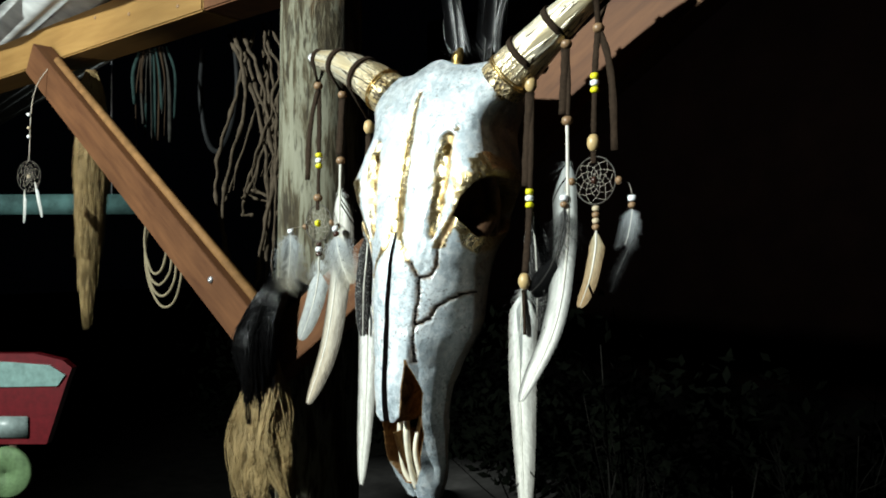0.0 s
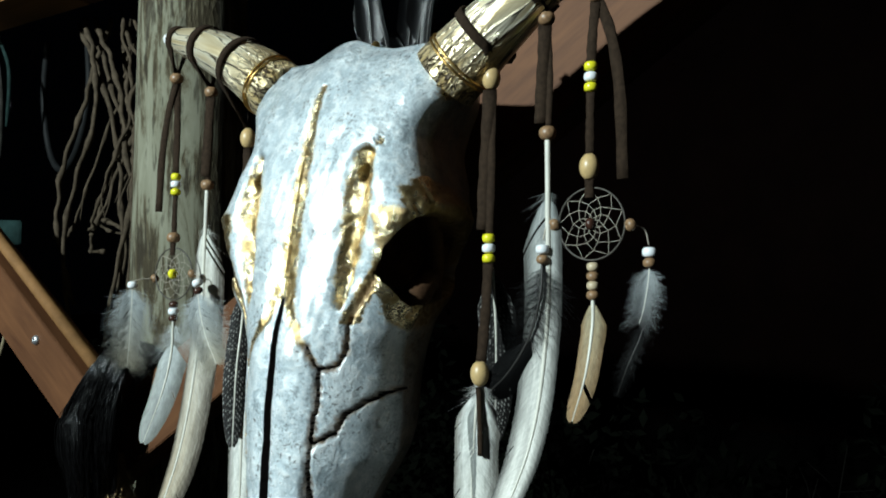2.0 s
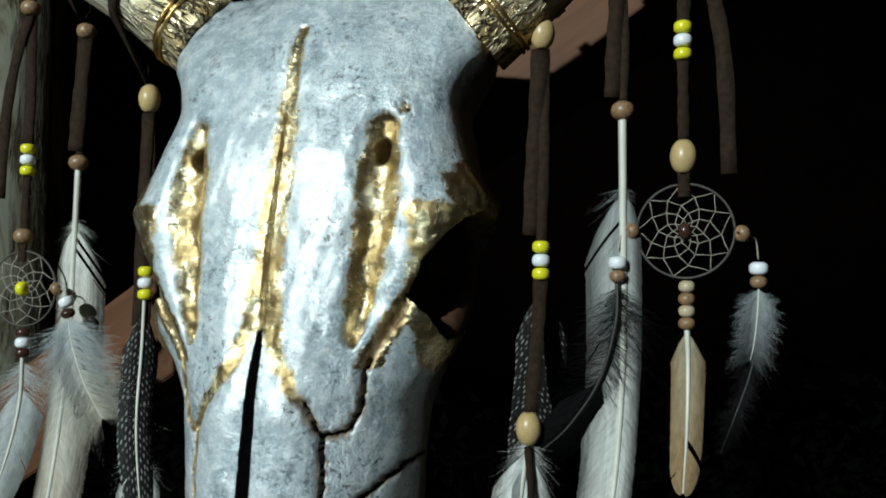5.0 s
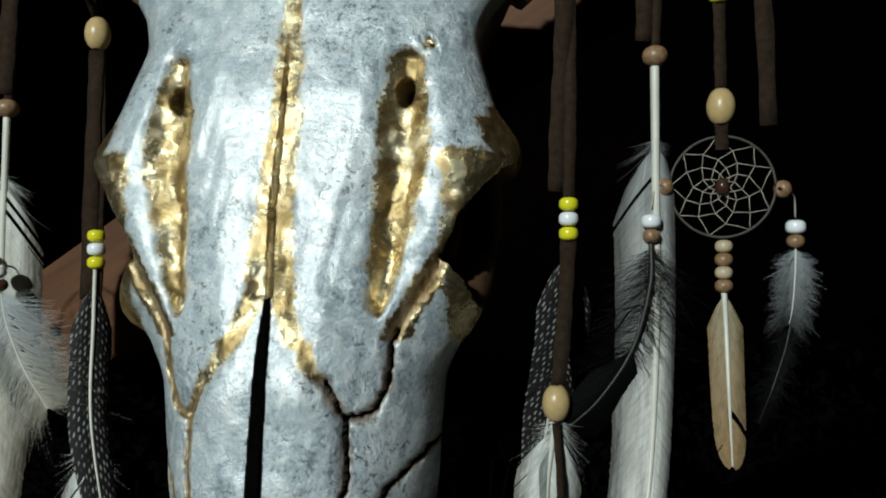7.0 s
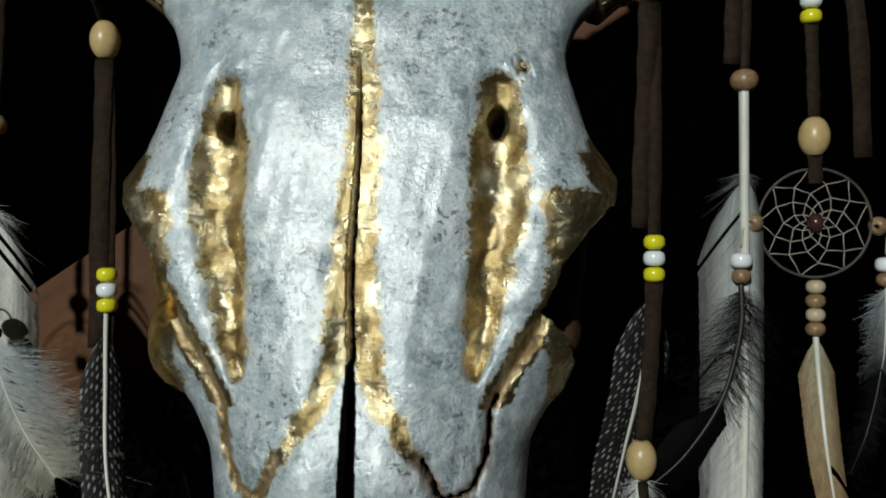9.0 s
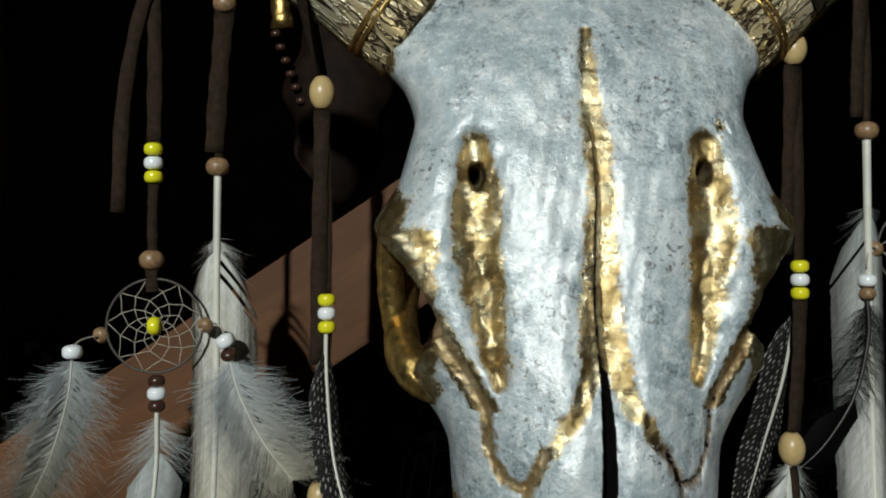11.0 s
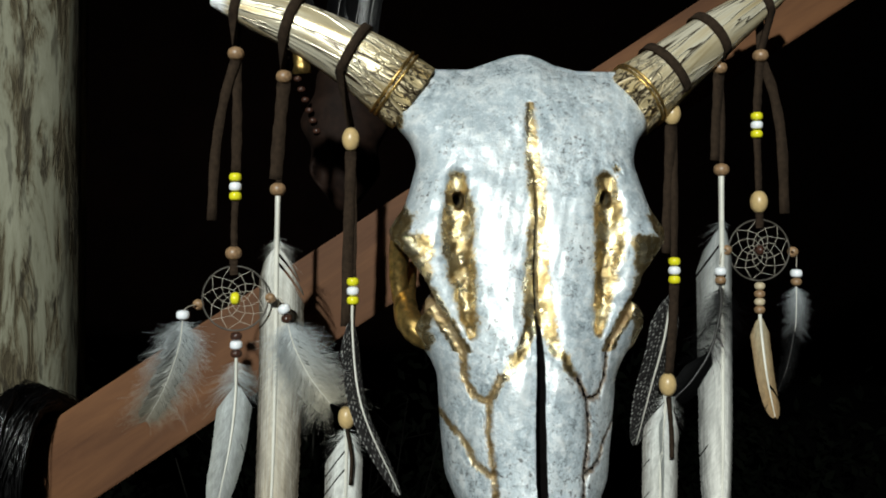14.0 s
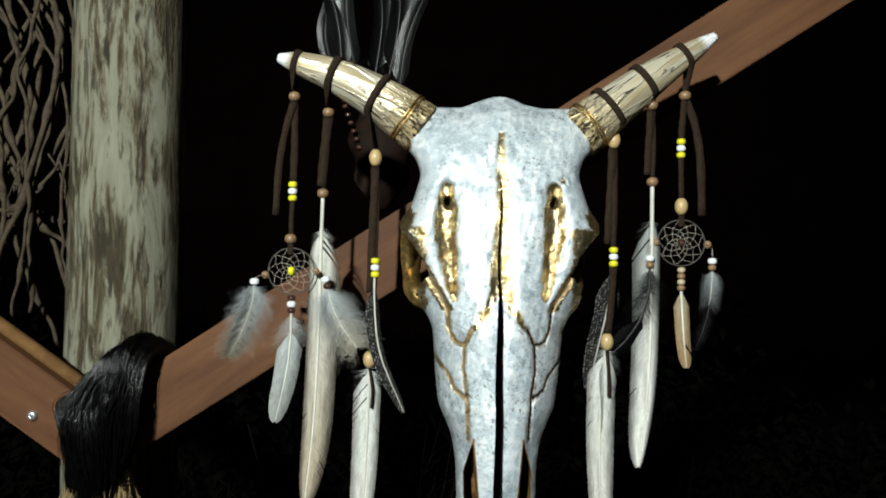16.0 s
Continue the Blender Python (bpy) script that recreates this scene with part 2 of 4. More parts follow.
THREAD = plain("waxed_thread", (0.42, 0.375, 0.31), 0.6, 0, 0.2, 500)
DARKQUILL = plain("dark_quill", (0.02, 0.018, 0.016), 0.4, 0, 0.2, 60)
QUILL = plain("quill", (0.612, 0.595, 0.527), 0.35, 0, 0.1, 60)
F_GREY = feather_mat("grey_vane", (0.50, 0.53, 0.53), (0.30, 0.31, 0.30), (0.28, 0.29, 0.271))
F_WHITE = feather_mat("white_vane", (0.70, 0.71, 0.68), (0.66, 0.645, 0.585), (0.20, 0.19, 0.17))
F_LONG = feather_mat("cream_vane", (0.58, 0.58, 0.54), (0.36, 0.30, 0.215), (0.055, 0.043, 0.030))
F_TAN = feather_mat("tan_vane", (0.36, 0.306, 0.198), (0.296, 0.19, 0.09), (0.234, 0.154, 0.0766))
F_DOWN = feather_mat("grey_down", (0.38, 0.41, 0.42), (0.31, 0.285, 0.225))
F_BLACK = feather_mat("black_vane", (0.0030, 0.0030, 0.0033), (0.0015, 0.0015, 0.0015), None, 0.45)
F_TWO = feather_mat("grey_to_white_vane", (0.20, 0.215, 0.215), (0.70, 0.685, 0.635), (0.075, 0.075, 0.070))
F_SMOKE = feather_mat("smoky_down", (0.30, 0.32, 0.33), (0.03, 0.03, 0.03))
F_GUINEA = make_guinea()
F_GLOSS = feather_mat("glossy_black_vane", (0.003, 0.003, 0.0035), (0.002, 0.002, 0.0022), None, 0.28)
F_GLOSS.node_tree.nodes["Principled BSDF"].inputs["Specular IOR Level"].default_value = 0.55
HAIR = plain("black_hair", (0.0022, 0.0020, 0.0022), 0.27, 0, 0.4, 90)
BLOND = plain("blond_hair", (0.37, 0.262, 0.118), 0.55, 0, 0.25, 15)
VINE = plain("vine_bark", (0.066, 0.050, 0.034), 0.85, 0, 0.45, 90, 0.6, 0.002)
STEEL = plain("zinc_steel", (0.55, 0.56, 0.58), 0.4, 0.9, 0.25, 60)
ROPE = plain("pale_rope", (0.21, 0.175, 0.112), 0.9, 0, 0.3, 200)
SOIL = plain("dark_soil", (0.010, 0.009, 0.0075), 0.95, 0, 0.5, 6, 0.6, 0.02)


# ---- mesh helpers ----
def part(name, bm, material, parent=None, label="", smooth=True):
    me = bpy.data.meshes.new(name)
    if isinstance(bm, tuple):
        me.from_pydata(*bm)
    else:
        bm.to_mesh(me)
        bm.free()
    me.materials.append(material)
    me.polygons.foreach_set("use_smooth", [smooth] * len(me.polygons))
    ob = new(name, me)
    if parent:
        ob.parent = parent
    return tagged(ob, label)


def thing(name, at, label, category, group="", kind=""):
    ob = new(name)
    ob.location = at
    ob.empty_display_size = 0.02
    return tagged(ob, label, category, group, kind)


def spline(pts, n):
    """n + 1 points on a smooth line through pts."""
    P = [np.array(p, float) for p in pts]
    P = [2 * P[0] - P[1]] + P + [2 * P[-1] - P[-2]]
    out = []
    for i in range(n + 1):
        f = i / n * (len(P) - 3)
        k = min(int(f), len(P) - 4)
        u = f - k
        a, b, c, d = P[k:k + 4]
        out.append(0.5 * (2 * b + (c - a) * u + (2 * a - 5 * b + 4 * c - d) * u * u + (3 * b - a - 3 * c + d) * u ** 3))
    return np.array(out)


def frames(path):
    t = np.gradient(path, axis=0)
    t /= np.linalg.norm(t, axis=1)[:, None] + 1e-12
    ref = np.array([0.0, 1.0, 0.0]) if abs(t[:, 1]).mean() < 0.8 else np.array([1.0, 0, 0])
    a = np.cross(t, ref)
    a /= np.linalg.norm(a, axis=1)[:, None] + 1e-12
    return t, a, np.cross(a, t)


def tube(path, radii, sides=10, wob=0.0, seed=0):
    """A closed tapered tube: (verts, edges, faces)."""
    rng = np.random.RandomState(seed)
    path = np.asarray(path, float)
    n = len(path)
    r = np.interp(np.linspace(0, 1, n), np.linspace(0, 1, len(radii)), radii)
    _, a, b = frames(path)
    ang = np.arange(sides) * 2 * math.pi / sides
    rr = r[:, None] * (1 + wob * rng.randn(n, sides))
    v = path[:, None] + rr[..., None] * (np.cos(ang)[None, :, None] * a[:, None] + np.sin(ang)[None, :, None] * b[:, None])
    v = v.reshape(-1, 3).tolist()
    f = [(i * sides + j, i * sides + (j + 1) % sides, (i + 1) * sides + (j + 1) % sides, (i + 1) * sides + j) for i in range(n - 1) for j in range(sides)]
    f += [tuple(range(sides))[::-1], tuple(range((n - 1) * sides, n * sides))]
    return v, [], f


def merge(meshes):
    V, Fc = [], []
    for v, _, f in meshes:
        o = len(V)
        V += [tuple(p) for p in v]
        Fc += [tuple(i + o for i in q) for q in f]
    return V, [], Fc


def ribbon(path, width, thick=0.0016, twist=0.0, lean=0.0):
    """A flat strap along path, its face towards -y, turned by lean and then by twist on the way."""
    path = np.asarray(path, float)
    n = len(path)
    t = np.gradient(path, axis=0)
    t /= np.linalg.norm(t, axis=1)[:, None] + 1e-12
    V, Fc = [], []
    for i in range(n):
        ang = lean + twist * i / (n - 1)
        side = np.array([math.cos(ang), math.sin(ang), 0.0])
        side = side - t[i] * side.dot(t[i])
        side /= np.linalg.norm(side) + 1e-9
        nrm = np.cross(t[i], side)
        w = width * (1 + 0.07 * math.sin(i * 1.7) + 0.05 * math.sin(i * 0.6 + 1))
        for sx, sy in ((-1, -1), (1, -1), (1, 1), (-1, 1)):
            V.append(path[i] + side * sx * w / 2 + nrm * sy * thick / 2)
    for i in range(n - 1):
        for j in range(4):
            Fc.append((i * 4 + j, i * 4 + (j + 1) % 4, i * 4 + 4 + (j + 1) % 4, i * 4 + 4 + j))
    Fc += [(0, 1, 2, 3), tuple(range(4 * n - 4, 4 * n))]
    return [tuple(v) for v in V], [], Fc


def lathe(profile, sides=20):
    """Turned about z: profile is (radius, z) pairs, open at a bore."""
    V = [(r * math.cos(k * 2 * math.pi / sides), r * math.sin(k * 2 * math.pi / sides), z) for r, z in profile for k in range(sides)]
    m = len(profile)
    Fc = [(i * sides + k, i * sides + (k + 1) % sides, ((i + 1) % m) * sides + (k + 1) % sides, ((i + 1) % m) * sides + k) for i in range(m) for k in range(sides)]
    return V, [], Fc


def bead_mesh(radius, height, square=2.0, bore=0.3):
    prof = []
    for i in range(13):
        a = -1.25 + 2.5 * i / 12
        prof.append((radius * max(bore, abs(math.cos(a)) ** (2 / square)), height / 2 * math.copysign(abs(math.sin(a) / math.sin(1.25)) ** (2 / square), a) if a else 0.0))
    prof += [(radius * bore, height / 2 * 0.97), (radius * bore, -height / 2 * 0.97)]
    return lathe(prof)


def bead(parent, kind, at, label="", tilt=(0, 0)):
    r, h, sq, mat = {"oval": (0.0068, 0.0178, 2.0, WOODBEAD), "round": (0.0062, 0.0100, 2.2, BROWNBEAD), "small": (0.0043, 0.0066, 2.2, BROWNBEAD),
                     "yellow": (0.0047, 0.0066, 2.8, YELLOW), "white": (0.0048, 0.0068, 2.8, WHITE), "dark": (0.0043, 0.0060, 2.4, DARKBEAD), "cream": (0.0042, 0.0062, 2.4, CREAMBEAD),
                     "seed": (0.0052, 0.0095, 2.0, BROWNBEAD)}[kind]
    ob = part("bead", bead_mesh(r, h, sq), mat, parent, label or {"oval": "oval tan wooden bead", "yellow": "yellow plastic bead", "white": "white plastic bead"}.get(kind, "brown wooden bead"))
    ob.matrix_local = pose(*at, tilt[0], tilt[1], random.uniform(0, 90))
    return ob


def feather(parent, pts, width, mat, start=0.12, fluff=0.25, down=False, barbs=110, notch=(), face=0.0, seed=0, quill=0.0013, lopsided=1.0, label="", tipshape=0.45):
    """A feather along pts: a shaft, and a vane of barbs on both sides that cling to each other but for some splits.
    start: where along it the vane begins; fluff: the loose downy share at its base; down: loose all along."""
    rng = np.random.RandomState(seed)
    path = spline(pts, 60)
    t, _, _ = frames(path)
    L = np.linalg.norm(np.diff(path, axis=0), axis=1).sum()
    quill = 0.00045 if down else quill
    shaft = part("feather", tube(path, [quill, quill * 0.8, quill * 0.25], 6), DARKQUILL if mat in (F_BLACK, F_GLOSS) else QUILL, parent, label)
    V, Fc, UV = [], [], []

    def barb(side, s, fl, width_of, segs, ragged):
        q = (s - start) / (1 - start)
        k_side = (lopsided if side > 0 else 1.0) * (0.62 if down and width_of == 0.0 else 1.0)
        shape = min(1, (q / 0.10 + 0.25)) ** 0.7 * (1 - max(0, (q - (1 - tipshape)) / tipshape) ** 2) ** 0.5
        ln = width * 0.5 * k_side * (0.12 + 0.95 * shape) * (1 + rng.uniform(-1, 1) * ragged)
        f = min(max(s, 0.0), 0.999) * 60
        j = min(int(f), 59)
        p = path[j] * (1 - f + j) + path[j + 1] * (f - j)
        d = t[j]
        out = np.array([math.cos(face), math.sin(face), 0.0]) * side
        out = out - d * out.dot(d)
        out /= np.linalg.norm(out) + 1e-9
        nrm = np.cross(d, out) * side
        rake = 0.80 - 0.2 * fl + rng.uniform(-1, 1) * 0.45 * fl
        ln /= max(0.5, math.cos(rake) * 1.25)
        way = out * math.cos(rake) + d * math.sin(rake)
        if fl < 0.1:
            rest, reach = (1 - s) * L + 0.0012, ln * (math.sin(rake) + 0.2)
            ln *= rest / (rest + 0.55 * reach)
            ln = min(ln, 1.15 * rest / (math.sin(rake) + 0.2))
        wob = rng.uniform(-1, 1, 3)
        row = []
        for m in range(segs + 1):
            e = m / segs
            c = p + way * ln * e + d * ln * 0.22 * e * e * (1 - fl) + nrm * ln * (0.16 * e - 0.30 * e * e) * (1 - fl) + wob * ln * 0.28 * fl * e * e
            w = width_of * (1 - 0.6 * e)
            row.append((c, d * w / 2, (side * e, s)))
        return row

    for side in (-1, 1):
        last = None
        for i in range(barbs):
            s = start + (1 - start) * i / (barbs - 1) * 0.995
            q = (s - start) / (1 - start)
            if (down and not 0.04 < q < 0.9) or q < (0 if down else fluff) or any(sd == side and a < s < b for sd, a, b in notch):
                last = None
                continue
            row = barb(side, s, 0.35 if down else 0.0, 0.0, 6, 0.22 if down else 0.018)
            o = len(V)
            lift = np.array([0, rng.uniform(-1, 1) * 0.00012, 0])
            for c, _, uv in row:
                V.append(c + lift)
                UV.append(uv)
            if last is not None and rng.rand() > 0.012:
                Fc += [(last + m, last + m + 1, o + m + 1, o + m) for m in range(6)]
            elif last is not None:
                Fc += [(last + m, last + m + 1, o + m + 1, o + m) for m in range(4)]
            last = o
        count = barbs * 9 if down else int(barbs * max(fluff, 0.0) * 5)
        for i in range(count):
            q = rng.uniform(0, 1.0 if down else fluff * 1.1)
            s = start + (1 - start) * q * 0.995
            row = barb(side, s, 1.0 if down else 0.8, 0.00018, 5, 0.40)
            o = len(V)
            for c, w, uv in row:
                V += [c - w, c + w]
                UV += [uv, uv]
            Fc += [(o + 2 * m, o + 2 * m + 2, o + 2 * m + 3, o + 2 * m + 1) for m in range(5)]
    vane = part("vane", ([tuple(v) for v in V], [], Fc), mat, shaft)
    if down or fluff > 0:
        vane["kind"] = "stuff"
    uvl = vane.data.uv_layers.new(name="UVMap")
    idx = np.empty(len(vane.data.loops), np.int32)
    vane.data.loops.foreach_get("vertex_index", idx)
    uvl.data.foreach_set("uv", np.array(UV)[idx].ravel())
    return shaft


def box_bm(size, bevel=0.003):
    bm = bmesh.new()
    bmesh.ops.create_cube(bm, size=1.0)
    bmesh.ops.scale(bm, vec=size, verts=bm.verts)
    if bevel:
        bmesh.ops.bevel(bm, geom=bm.edges[:], offset=bevel, segments=2, affect="EDGES")
    return bm


# ---- ground and the post frame ----
def ground_mesh():
    n = 60
    V = [((i / n - 0.5) * 60, (j / n - 0.5) * 60, 0.05 * noise.noise((i * 0.3, j * 0.3, 0))) for i in range(n + 1) for j in range(n + 1)]
    Fc = [(i * (n + 1) + j, (i + 1) * (n + 1) + j, (i + 1) * (n + 1) + j + 1, i * (n + 1) + j + 1) for i in range(n) for j in range(n)]
    return V, [], Fc


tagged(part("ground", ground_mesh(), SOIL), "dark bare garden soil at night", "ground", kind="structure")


def post():
    rows, sides = 90, 48
    V = []
    for i in range(rows + 1):
        z = 2.054 * i / rows
        for k in range(sides):
            a = k * 2 * math.pi / sides
            r = 0.0775 - 0.003 * z + 0.0022 * noise.noise((math.cos(a) * 3, math.sin(a) * 3, z * 0.7)) + 0.0012 * noise.noise((math.cos(a) * 14, math.sin(a) * 14, z * 2.5))
            if i == rows:
                r *= 0.93
            V.append((r * math.cos(a) + 0.014 * (z - 1.7), r * math.sin(a), z))
    Fc = [(i * sides + k, i * sides + (k + 1) % sides, (i + 1) * sides + (k + 1) % sides, (i + 1) * sides + k) for i in range(rows) for k in range(sides)]
    Fc += [tuple(range(rows * sides, rows * sides + sides)), tuple(range(sides))[::-1]]
    ob = part("post", (V, [], Fc), POST)
    ob.location = (-0.487, 0.312, 0.0)
    tagged(ob, "weathered grey round timber post in the ground", "post")


post()


def brace(a, b, width, thick, label):
    """A sawn board from a to b, its wide face towards -y."""
    a, b = Vector(a), Vector(b)
    ob = thing("timber_brace", a, label, "brace")
    board = part("board", box_bm((width, thick, (b - a).length), 0.0012), RED, ob, "", False)
    d = (b - a).normalized()
    board.matrix_local = Matrix.Translation((b - a) / 2) @ Matrix((Vector((d.z, 0, -d.x)), Vector((0, 1, 0)), d)).transposed().to_4x4()
    return ob, board


SL = 0.653
c0, c1 = -0.50, 0.85
brace((c0, 0.2125, 1.733 + SL * c0), (c1, 0.2125, 1.733 + SL * c1), 0.078, 0.045, "red-brown painted diagonal timber brace behind the skull")
br, bd = brace((-0.475, 0.2135, 1.418), (-1.40, 0.2135, 1.418 + 0.69 * 0.925), 0.075, 0.045, "red-brown painted diagonal timber brace bolted to the post")


def batten_strip():
    """A bare half-round strip lying on the brace's upper edge."""
    d = Vector((-1, 0, 0.69)).normalized()
    n = Vector((0.69, 0, 1)).normalized()
    a = Vector((-0.50, 0.2135, 1.418 + 0.69 * 0.025)) + n * 0.043
    strip = part("strip", tube([a, a + d * 0.5, a + d * 1.00], [0.0085], 14), plain("weathered_strip", (0.22, 0.115, 0.045), 0.7, 0, 0.3, 40), br, "bare tan half-round strip")
    strip.matrix_local = Matrix.Translation(-br.location)
    for p in ((-0.549, 0.190, 1.452), (-0.64, 0.190, 1.545)):
        bolt = part("bolt", lathe([(0.0005, -0.004), (0.0045, -0.0035), (0.0065, -0.001), (0.0068, 0.004), (0.0005, 0.004)], 14), STEEL, br, "zinc bolt head")
        bolt.matrix_local = Matrix.Translation(Vector(p) - br.location) @ pose(0, 0, 0, -90, 0, 0)


batten_strip()


def rafter(x0, x1, z0, mat, label):
    ob = thing("roof_beam", ((x0 + x1) / 2, 0.285, z0), label, "beam")
    b = part("timber", box_bm((x1 - x0, 0.09, 2.145 - z0), 0.003), mat, ob, "", False)
    b.matrix_local = pose(0, 0, (2.145 - z0) / 2)
    return ob


pine = rafter(-3.0, -0.745, 2.055, TAN, "bare yellow pine roof beam on posts")
for k, x in enumerate((-0.83, -1.02, -1.17)):
    g = part("knot", lathe([(0.0004, -0.001), (0.004, -0.001), (0.004, 0.001), (0.0004, 0.001)], 12), BROWNBEAD, pine, "dark knot")
    g.matrix_local = Matrix.Translation((x - pine.location.x, -0.0455, 0.025 + 0.02 * k)) @ pose(0, 0, 0, 90, 0, 0)
rafter(-0.742, 2.2, 2.055, RED, "red-brown painted roof beam on the post")


def roof():
    """Corrugated sheet lying on the beam of the left bay; its ribs run off to the far left."""
    rows, V, Fc = 150, [], []
    for i in range(rows + 1):
        y = -0.40 + 0.78 * i / rows
        h = 0.011 * math.sin(y * 2 * math.pi / 0.095)
        for x in (-0.76 - max(0.0, (0.12 - y) / 0.185), -4.6):
            V.append((x, y - 0.185 * (x + 0.76), 2.158 + h))
    Fc = [(2 * i, 2 * i + 1, 2 * i + 3, 2 * i + 2) for i in range(rows)]
    ob = part("roof_sheet", (V, [], Fc), plain("dull_zinc", (0.42, 0.43, 0.42), 0.6, 0.25, 0.3, 12))
    mod = ob.modifiers.new("thickness", "SOLIDIFY")
    mod.thickness = 0.001
    tagged(ob, "corrugated zinc roof sheet over the beams", "roof", kind="structure")


roof()


# ---- the painted skull ----
def seg_dist(px, pz, line):
    """Distance in the frontal plane from points to a polyline."""
    best = np.full(px.shape, 9.0)
    for (ax, az), (bx, bz) in zip(line[:-1], line[1:]):
        dx, dz = bx - ax, bz - az
        u = np.clip(((px - ax) * dx + (pz - az) * dz) / (dx * dx + dz * dz + 1e-12), 0, 1)
        best = np.minimum(best, np.hypot(px - ax - u * dx, pz - az - u * dz))
    return best


def wobble(x, z, scale, seed):
    """A cheap smooth irregular field."""
    rng = np.random.RandomState(seed)
    out = 0
    for k in range(7):
        a, ph, f = rng.uniform(0, 6.28), rng.uniform(0, 6.28), scale * rng.uniform(0.5, 2.0)
        out = out + np.sin(f * (x * math.cos(a) + z * math.sin(a)) + ph)
    return out / 7


def skull():
    top, bottom = 1.8205, 1.320
    rows, front, back = 430, 420, 60
    #       z      half width, y of the middle, y of the widest, y of the back, roundness
    S = np.array([(1.8205, 0.088, 0.076, 0.084, 0.108, 0.75), (1.814, 0.0925, 0.066, 0.083, 0.130, 0.75), (1.800, 0.0970, 0.055, 0.080, 0.150, 0.75), (1.785, 0.0985, 0.046, 0.078, 0.163, 0.75),
                  (1.770, 0.0945, 0.0385, 0.074, 0.168, 0.75), (1.755, 0.0860, 0.033, 0.069, 0.170, 0.72), (1.735, 0.0805, 0.027, 0.062, 0.170, 0.7), (1.705, 0.0890, 0.0175, 0.055, 0.165, 0.7),
                  (1.678, 0.0970, 0.013, 0.050, 0.156, 0.75), (1.655, 0.0920, 0.0105, 0.049, 0.150, 0.78), (1.638, 0.0885, 0.0085, 0.050, 0.145, 0.8), (1.622, 0.0860, 0.006, 0.051, 0.140, 0.85),
                  (1.605, 0.0765, 0.003, 0.053, 0.134, 0.9), (1.580, 0.066, -0.003, 0.055, 0.125, 0.95),
                  (1.540, 0.0635, -0.009, 0.060, 0.115, 0.95), (1.505, 0.060, -0.012, 0.060, 0.105, 0.95), (1.475, 0.046, -0.014, 0.045, 0.090, 0.9), (1.450, 0.041, -0.015, 0.035, 0.075, 0.85),
                  (1.415, 0.0395, -0.012, 0.030, 0.066, 0.8), (1.370, 0.0385, 0.008, 0.035, 0.064, 0.8), (1.340, 0.0335, 0.026, 0.042, 0.066, 0.85), (1.320, 0.0215, 0.036, 0.050, 0.066, 0.9)])
    z = np.linspace(top, bottom, rows)
    col = []
    for k in range(1, 6):
        raw = np.interp(-z, -S[:, 0], S[:, k])
        sm = np.convolve(np.pad(raw, 8, mode="edge"), np.hanning(17) / np.hanning(17).sum(), mode="valid")
        col.append(sm)
    W, ym, yw, yb, rd = [c[:, None] for c in col]
    u = np.linspace(-1, 1, front)
    xn = np.sin((0.72 * u + 0.28 * u ** 3) * math.pi / 2)[None]
    ca = np.sqrt(np.clip(1 - np.abs(xn) ** (2 / rd), 0, 1))
    xf = W * xn
    yf = yw - (yw - ym) * ca ** (rd * 1.1)
    ab = np.linspace(math.pi / 2, 3 * math.pi / 2, back + 2)[1:-1]
    xb = W * 0.97 * np.sign(np.sin(ab))[None] * np.abs(np.sin(ab))[None] ** 0.7
    ybk = yw + (yb - yw) * np.abs(np.cos(ab))[None] ** 0.7
    X, Y = np.concatenate([xf, xb], 1), np.concatenate([yf, ybk], 1)
    # poll: a knob in the middle, and level shoulders out to the horn roots
    Z = z[:, None] + 0 * X
    dip = np.interp(np.abs(X), [0, 0.006, 0.015, 0.030, 0.042, 0.055, 0.075, 0.086, 0.096], [0, 0.0008, 0.0040, 0.0105, 0.0128, 0.0132, 0.0122, 0.0135, 0.0200])
    Z -= dip * np.clip((Z - 1.745) / 0.07, 0, 1) ** 0.8
    Z += 0.0012 * wobble(X, Y, 150, 23) * np.clip((Z - 1.78) / 0.02, 0, 1)
    isf = np.concatenate([np.ones(front), np.zeros(back)])[None] + 0 * X
    ax = np.abs(X)
    # broad forms: the hollow beside the nose ridge and the brow bulge
    Y += isf * (-0.004 * np.exp(-((ax - 0.074) / 0.016) ** 2 - ((Z - 1.675) / 0.045) ** 2))
    Y += isf * (-0.0060 * np.exp(-((ax - 0.016) / 0.018) ** 2 - ((Z - 1.597) / 0.052) ** 2))
    Y += isf * 0.0010 * wobble(X, Z, 160, 3) + isf * 0.0006 * wobble(X, Z, 420, 4)
    X += (1 - isf) * 0.002 * wobble(Y, Z, 120, 5)
    gold = np.zeros_like(X)
    black = np.zeros_like(X)
    raw = np.zeros_like(X)

    def paint(layer, dist, half, soft):
        return np.maximum(layer, np.clip((half + soft - dist) / (2 * soft), 0, 1))

    wob = 0.0022 * wobble(X, Z, 300, 8)
    # brow grooves with their holes
    groove = [(0.053, 1.722), (0.0530, 1.707), (0.0525, 1.670), (0.0445, 1.612)]
    d = seg_dist(ax, Z, groove) + wob
    gw = np.interp(Z, [1.608, 1.62, 1.64, 1.67, 1.70, 1.726], [0.0010, 0.0050, 0.0085, 0.0110, 0.0115, 0.0060])
    Y += isf * 0.0075 * np.exp(-(d / (0.92 * gw)) ** 2)
    Y += isf * 0.0012 * np.exp(-(d / gw) ** 2) * wobble(X, Z, 480, 9)
    gold = paint(gold, d + (1 - isf), gw - 0.0004, 0.0045)
